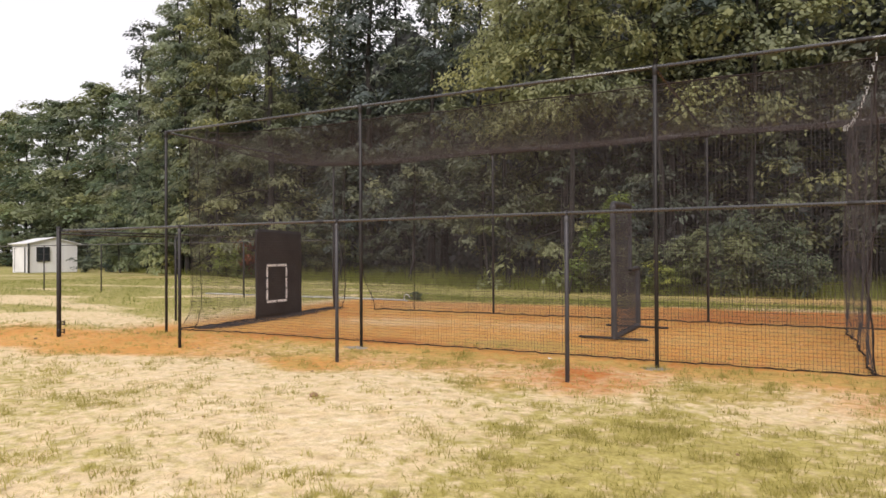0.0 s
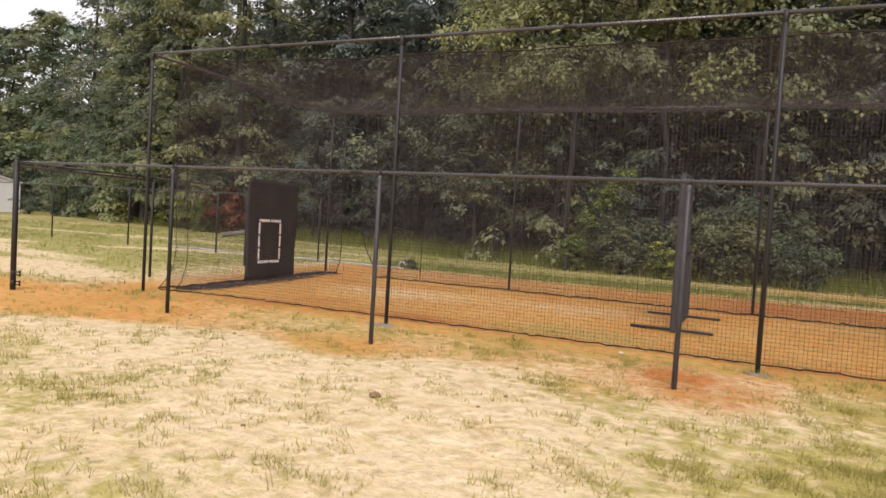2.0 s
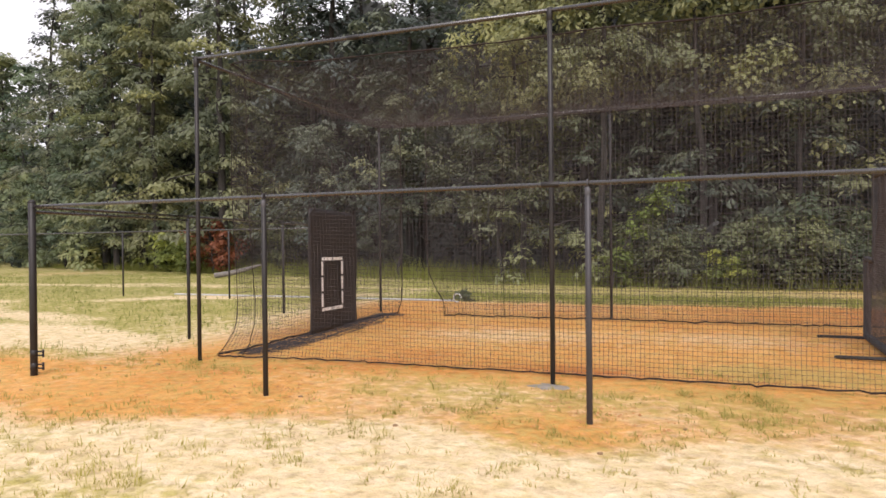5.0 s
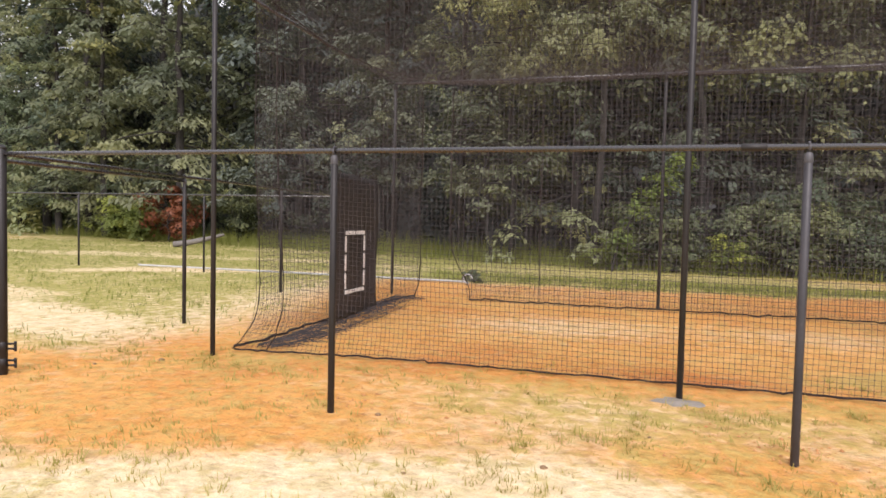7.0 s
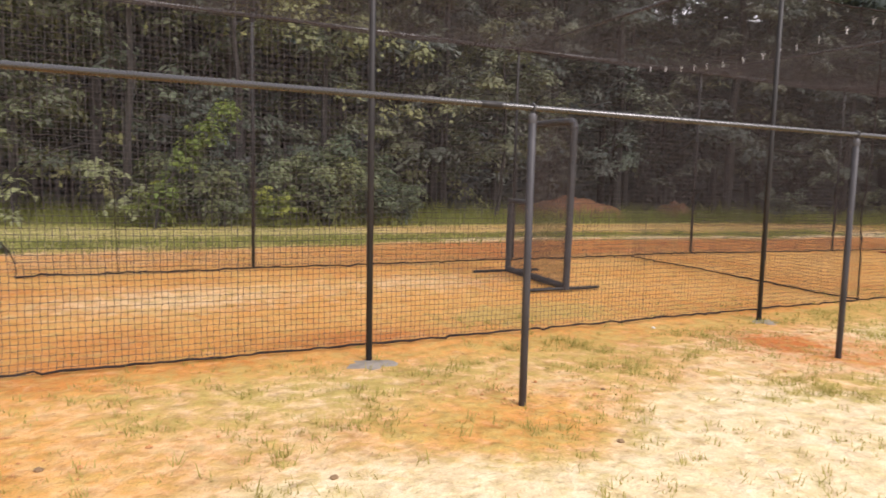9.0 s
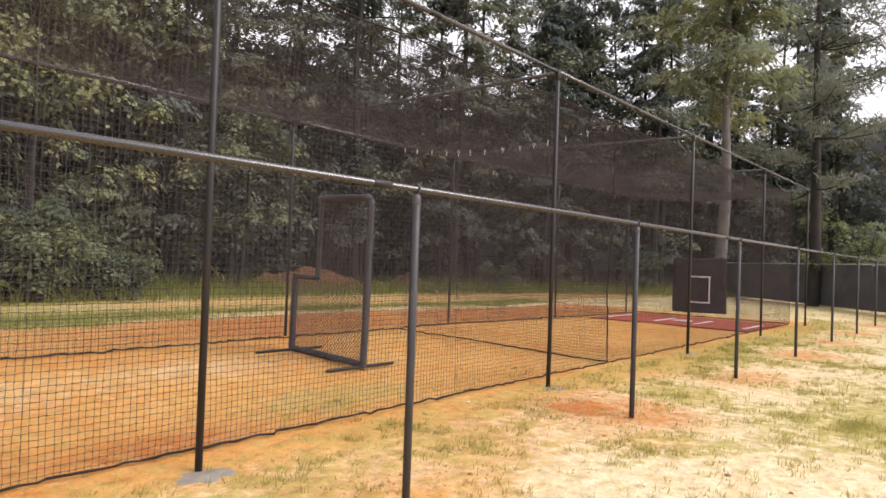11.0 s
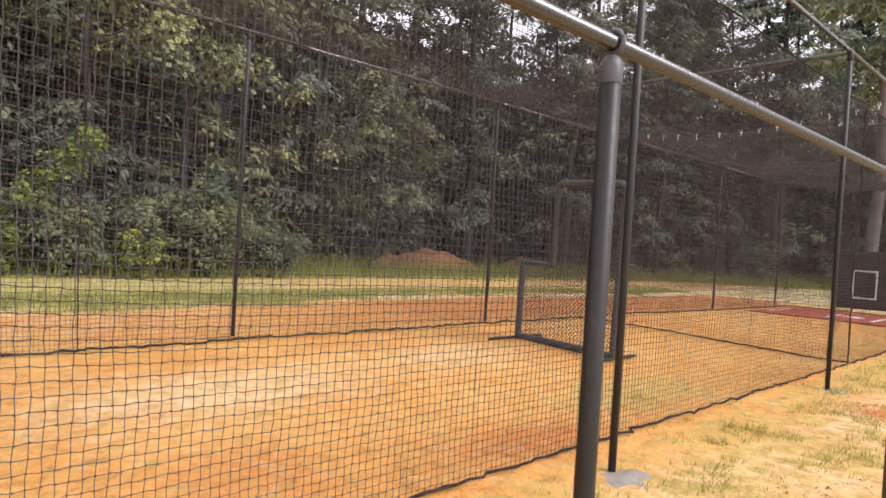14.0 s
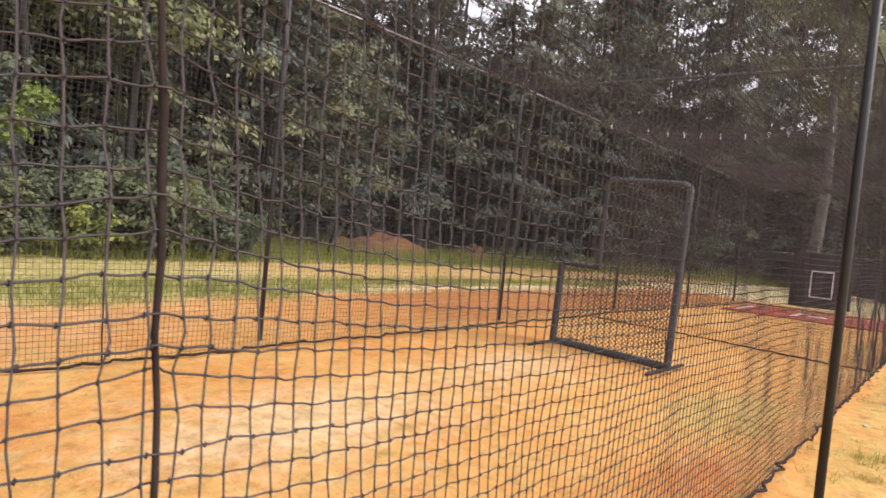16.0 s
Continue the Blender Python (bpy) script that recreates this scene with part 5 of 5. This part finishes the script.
for x, y, turn, size in ((-10.3, 25.4, 0, 1.0), (5.3, 24.7, 140, 1.0), (-4.3, 25.6, 60, 0.62), (-15.5, 28.0, 220, 1.1), (-20.5, 29.0, 300, 1.0)):
    plant("tree", SAPLING, x, y, turn, size, "young broadleaf tree with low drooping leafy boughs", "tree", "young trees at the edge")


HIGH_PINE = bough_tree(47, 16.5, 3.5, 6.3, NEEDLES_YELLOW, 25, 5, 78, 0.2, 0.22, 0.74, 0.4, 1.3, 0.35, 0.13, BARK, 0.3)
# Light leaf colour here stands for the light on the upper canopy.
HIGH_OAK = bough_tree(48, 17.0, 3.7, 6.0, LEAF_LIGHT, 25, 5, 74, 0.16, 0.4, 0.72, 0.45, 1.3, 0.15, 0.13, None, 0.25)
for x, y, turn, size in ((-9.6, 25.9, 20, 0.92), (-6.7, 25.1, 140, 1.0)):
    plant("pine_tree", HIGH_PINE, x, y, turn, size, "pine with a yellow-green feathery crown above a bare stem", "tree", "high-crowned pines")
for x, y, turn, size in ((-3.5, 26.3, 0, 1.0), (-0.4, 26.6, 200, 1.0)):
    plant("tree", HIGH_OAK, x, y, turn, size, "broadleaf tree with a crown coloured light as if lit, above a bare stem", "tree", "high-crowned broadleaf trees")
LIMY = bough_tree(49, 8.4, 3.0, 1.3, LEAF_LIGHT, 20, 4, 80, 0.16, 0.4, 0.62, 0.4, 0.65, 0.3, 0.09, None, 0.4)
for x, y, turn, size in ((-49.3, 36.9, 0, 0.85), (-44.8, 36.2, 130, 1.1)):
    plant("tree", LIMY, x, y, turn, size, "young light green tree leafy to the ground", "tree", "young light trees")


def vine(seed):
    """A leaning stem covered in climbing leaves."""
    rng = np.random.RandomState(seed)
    s = np.linspace(0, 1, 14)[:, None]
    line = np.concatenate([-0.75 + 1.9 * s ** 1.4, 0.1 * np.sin(5 * s), 3.3 * s ** 0.8], 1)
    cs = line[rng.randint(2, 14, 70)] + rng.normal(0, 0.15, (70, 3))
    a = rng.rand(70) * math.tau
    crown = crown_mesh(cs, np.stack([np.cos(a), np.sin(a), 0 * a], 1), 0.15 + 0.16 * rng.rand(70), rng.normal(0.08, 0.12, 70), 0.11, 22, rng, LEAF_LIME, 0.42, 0.4, 0.6)
    return mesh_np("trunk", *tubes(line[None], np.linspace(0.035, 0.012, 14), 6), BARK, True), crown


plant("vine", vine(45), -5.35, 22.9, 0, 1.0, "leaning stem overgrown with yellow-green climbing leaves", "vine", "")
plant("bush", shrub(46, 4.0, 2.3, LEAF_FRESH, 20, 5, 60, 0.13, 0.36, 0.42), 25.6, 9.3, 0, 1.0, "broad green bush behind the end fence", "bush", "", 1.1)
for x, y, turn, size in ((-54.6, 37.3, 0, 0.8), (-52.6, 38.4, 120, 1.0), (-50.4, 39.0, 210, 1.05), (-48.0, 38.6, 300, 0.95)):
    plant("bush", BUSHES[2], x, y, turn, size, "low green bush growing beside a white shed", "bush", "bushes by the shed", 1.15)
for x, y, turn, size in ((-55.0, 42.3, 0, 1.2), (-42.5, 41.0, 40, 1.1), (-38.5, 39.5, 160, 1.15), (-47.3, 40.0, 270, 1.1), (-29.8, 37.6, 95, 1.12), (-24.6, 35.8, 215, 1.1)):
    plant("tree", TALL[0], x, y, turn, size, "tall broadleaf tree standing in the wood", "tree", "trees of the wood")
russet = plant("bush", broadleaf(51, 2.6, 1.6, 0.4, 0.18, 20, 90, RUSSET, 0.05), -27.5, 30.5, 0, 1.0, "russet-brown dying bush beside the wood", "bush", "")


# ---- clay heaps, pipe, log and small things on the ground ----
def heap(name, x, y, rx, ry, h, seed, label):
    bm = bmesh.new()
    n, rings = 36, 12
    prev = None
    for j in range(rings + 1):
        f = j / rings
        row = []
        for k in range(n):
            a = k * math.tau / n
            lump = 1 + 0.3 * noise.noise(Vector((math.cos(a) * 1.4 + seed, math.sin(a) * 1.4, f * 2)))
            z = h * (1 - f ** 2.4) * (1 + 0.55 * noise.noise(Vector((math.cos(a) * f * 3, math.sin(a) * f * 3, seed)))) - 0.05
            row.append(bm.verts.new((rx * f * lump * math.cos(a), ry * f * lump * math.sin(a), z)))
        if prev:
            for k in range(n):
                m = (k + 1) % n
                bm.faces.new((prev[k], prev[m], row[m], row[k]))
        prev = row
    bmesh.ops.remove_doubles(bm, verts=bm.verts, dist=0.002)
    ob = part(name, bm_mesh(name, bm, CLAY_MOUND), m=pose(x, y, 0))
    return tagged(ob, label, "mound", "clay mounds")


heap("clay_mound", 9.9, 27.1, 3.8, 1.5, 0.78, 3, "heap of bare red clay beside the trees")
heap("clay_mound", 15.4, 26.3, 1.2, 0.8, 0.7, 8, "small heap of orange clay on the grass")

tube_ob = part("steel_pipe", mesh_np("steel_pipe", *tubes(np.array([[(-17.7, 17.35, 0.04), (-13, 16.95, 0.07), (-8.8, 16.35, 0.115)]]), 0.022, 10), GALVANISED, True))
tagged(tube_ob, "long galvanised steel pipe lying on the ground", "pipe")
log = part("fallen_log", mesh_np("fallen_log", *tubes(np.array([[(-23.8, 26.3, 0.1), (-23.2, 26.6, 0.2), (-22.6, 26.9, 0.36), (-22.0, 27.2, 0.55)]]), np.array([0.13, 0.12, 0.1, 0.06]), 10), DEAD_LOG, True))
tagged(log, "pale dead log lying at the wood's edge", "log")


# ---- grass ----
def blades(places, per, tall, wide, lean, seed, clump=0.03):
    """Narrow bent blades in tufts; tall: height of each tuft."""
    rng = np.random.RandomState(seed)
    p = np.repeat(np.asarray(places, float), per, axis=0)
    h = np.repeat(np.asarray(tall, float), per)[:, None] * (0.45 + 0.75 * rng.rand(len(p), 1))
    p[:, :2] += rng.normal(0, 1, (len(p), 2)) * np.repeat(np.full(len(places), clump), per)[:, None]
    a = rng.rand(len(p)) * math.tau
    out = np.stack([np.cos(a), np.sin(a), 0 * a], 1)
    side = np.stack([-np.sin(a), np.cos(a), 0 * a], 1) * wide * (0.6 + 0.8 * rng.rand(len(p), 1))
    k = lean * (0.2 + rng.rand(len(p), 1))
    tip = p + out * h * k + np.array([0, 0, 1.0]) * h * (1 - 0.25 * k)
    base = p - np.array([0, 0, 0.012])
    v = np.stack([base - side, base + side, tip + side * 0.2, tip - side * 0.2], 1)
    return v.reshape(-1, 3), np.arange(4 * len(p)).reshape(-1, 4)


def sown(n, x0, x1, y0, y1, seed, keep, low, high):
    rng = random.Random(seed)
    out, tall = [], []
    for _ in range(n):
        x, y = rng.uniform(x0, x1), rng.uniform(y0, y1)
        c, g, r = cover_at(x, y)
        k = keep(x, y, c, g)
        if rng.random() < k:
            out.append((x, y, ground_height(x, y)))
            tall.append(low + (high - low) * rng.random() ** 2 * (0.5 + 0.5 * g))
    return out, tall


def short_keep(x, y, c, g):
    spot = step(-0.05, 0.45, n2(x, y, 2.3, 60) + 0.6 * n2(x, y, 0.9, 61))
    return (0.2 + 0.8 * g ** 1.2) * (0.12 + 0.88 * spot) * (1 - 0.45 * c) * (0.25 if y > 8.9 else 1)


p1, h1 = sown(92000, -14, 8, 0.6, 10, 1, short_keep, 0.03, 0.1)
tagged(part("short_grass", mesh_np("short_grass", *blades(p1, 9, h1, 0.0038, 1.1, 1, 0.03), GRASS_DRY)), "thin tufts of short yellow-green grass", "grass", kind="stuff")
p2, h2 = sown(7000, -40, -10, 8, 30, 2, lambda x, y, c, g: 0.1 + 0.9 * g, 0.06, 0.15)
p3, h3 = sown(2500, 8, 30, 3, 20, 3, lambda x, y, c, g: g * (0 if x < 12.3 and y > 9 else 1), 0.06, 0.16)
p4, h4 = sown(3500, -10, 14, 16.4, 18.9, 4, lambda x, y, c, g: g, 0.06, 0.2)
tagged(part("lawn_grass", mesh_np("lawn_grass", *blades(p2 + p3 + p4, 7, h2 + h3 + h4, 0.006, 1.0, 2, 0.1), GRASS_TALL)), "rough green grass beside the fence", "grass", kind="stuff")


def verge():
    rng = random.Random(9)
    pl, tall = [], []
    for back in np.arange(-2.2, 1.6, 0.27):
        for x, y, r in edge_points(0.28, back, int(100 + back * 10), 0.3):
            if -48 < x < 34 and not (((x - 10.4) / 3.0) ** 2 + ((y - 27.1) / 1.5) ** 2 < 1 or ((x - 15.0) / 1.2) ** 2 + ((y - 26.3) / 0.9) ** 2 < 1):
                pl.append((x, y, rise(x, y)))
                tall.append(0.28 + 0.12 * (back + 2.2) + 0.26 * rng.random())
    return pl, tall


p5, h5 = verge()
tagged(part("tall_grass", mesh_np("tall_grass", *blades(p5, 7, h5, 0.009, 0.7, 3, 0.12), GRASS_TALL)), "tall green grass along the wood's edge", "grass", kind="stuff")


def clod_mesh(seed):
    bm = bmesh.new()
    bmesh.ops.create_icosphere(bm, subdivisions=2, radius=1)
    for v in bm.verts:
        v.co *= 1 + 0.35 * noise.noise(v.co * 1.6 + Vector((seed, 0, 0)))
        v.co.z *= 0.6
    return bm_mesh("clod", bm, STONE)


def crumbs(seed):
    """Loose clay thrown up round the fence posts' feet."""
    rng = np.random.RandomState(seed)
    o = np.array([(1, 0, 0), (0, 1, 0), (-1, 0, 0), (0, -1, 0), (0, 0, 0.8), (0, 0, -0.8)], float)
    f = np.array([(0, 1, 4), (1, 2, 4), (2, 3, 4), (3, 0, 4)])
    verts, faces = [], []
    for cx, cy, rx, ry, n in ((-1.4, 8.05, 0.55, 0.36, 420), (-4.55, 7.8, 0.4, 0.24, 160), (-7.5, 7.8, 0.45, 0.28, 140)):
        for k in range(n):
            x, y = cx + rx * rng.normal(), cy + ry * rng.normal()
            r = 0.005 + 0.013 * rng.rand() ** 3
            p = o * r * (0.7 + 0.6 * rng.rand(6, 1)) + np.array([x, y, ground_height(x, y) + 0.25 * r])
            faces += [tuple(q + len(verts)) for q in f]
            verts += [tuple(q) for q in p]
    me = bpy.data.meshes.new("clay_crumbs")
    me.from_pydata(verts, [], faces)
    me.materials.append(CRUMB)
    return me


tagged(part("clay_crumbs", crumbs(61)), "loose red-brown clay crumbs round the fence posts", "clay crumbs", kind="stuff")
CLODS = [clod_mesh(k) for k in range(4)]
rng = random.Random(12)
for k in range(22):
    x, y = rng.uniform(-11, 3), rng.uniform(3.5, 8.6)
    r = 0.012 + 0.02 * rng.random() ** 2
    ob = part("clod", CLODS[k % 4], m=pose(x, y, ground_height(x, y) + 0.2 * r, 0, 0, 70 * k) @ Matrix.Diagonal((r, r, r, 1)))
    tagged(ob, "small brown clod of earth on the sand", "clod", "clods of earth")
x, y = -3.4, 5.7
tagged(part("clod", CLODS[1], m=pose(x, y, ground_height(x, y) + 0.02, 0, 0, 30) @ Matrix.Diagonal((0.045, 0.036, 0.042, 1))), "broken brown lump of earth on the sand", "clod", "clods of earth")

weed = plant("weed", broadleaf(61, 0.42, 0.34, 0.05, 0.09, 12, 26, LEAF_BUSH, 0.008), -8.45, 16.7, 0, 0.6, "low dark weed growing at the end of a pipe", "weed", "")
ang = np.linspace(0, math.tau * 0.8, 16)
hoop = part("pipe_ring", mesh_np("pipe_ring", *tubes(np.stack([-8.72 + 0.09 * np.cos(ang), 16.3 + 0 * ang, 0.185 + 0.09 * np.sin(ang)], 1)[None], 0.016, 8), GALVANISED, True))
tagged(hoop, "bent galvanised ring lying beside a weed", "pipe fitting")
scrap = part("paper_scrap", bm_mesh("paper_scrap", box_bm((0.045, 0.028, 0.012), (0, 0, 0.006), 0.004), WHITE_PAINT, False), m=pose(-2.1, 9.0, ground_height(-2.1, 9.0) + 0.004, 8, 5, 30))
tagged(scrap, "small white scrap of litter on the clay", "litter")
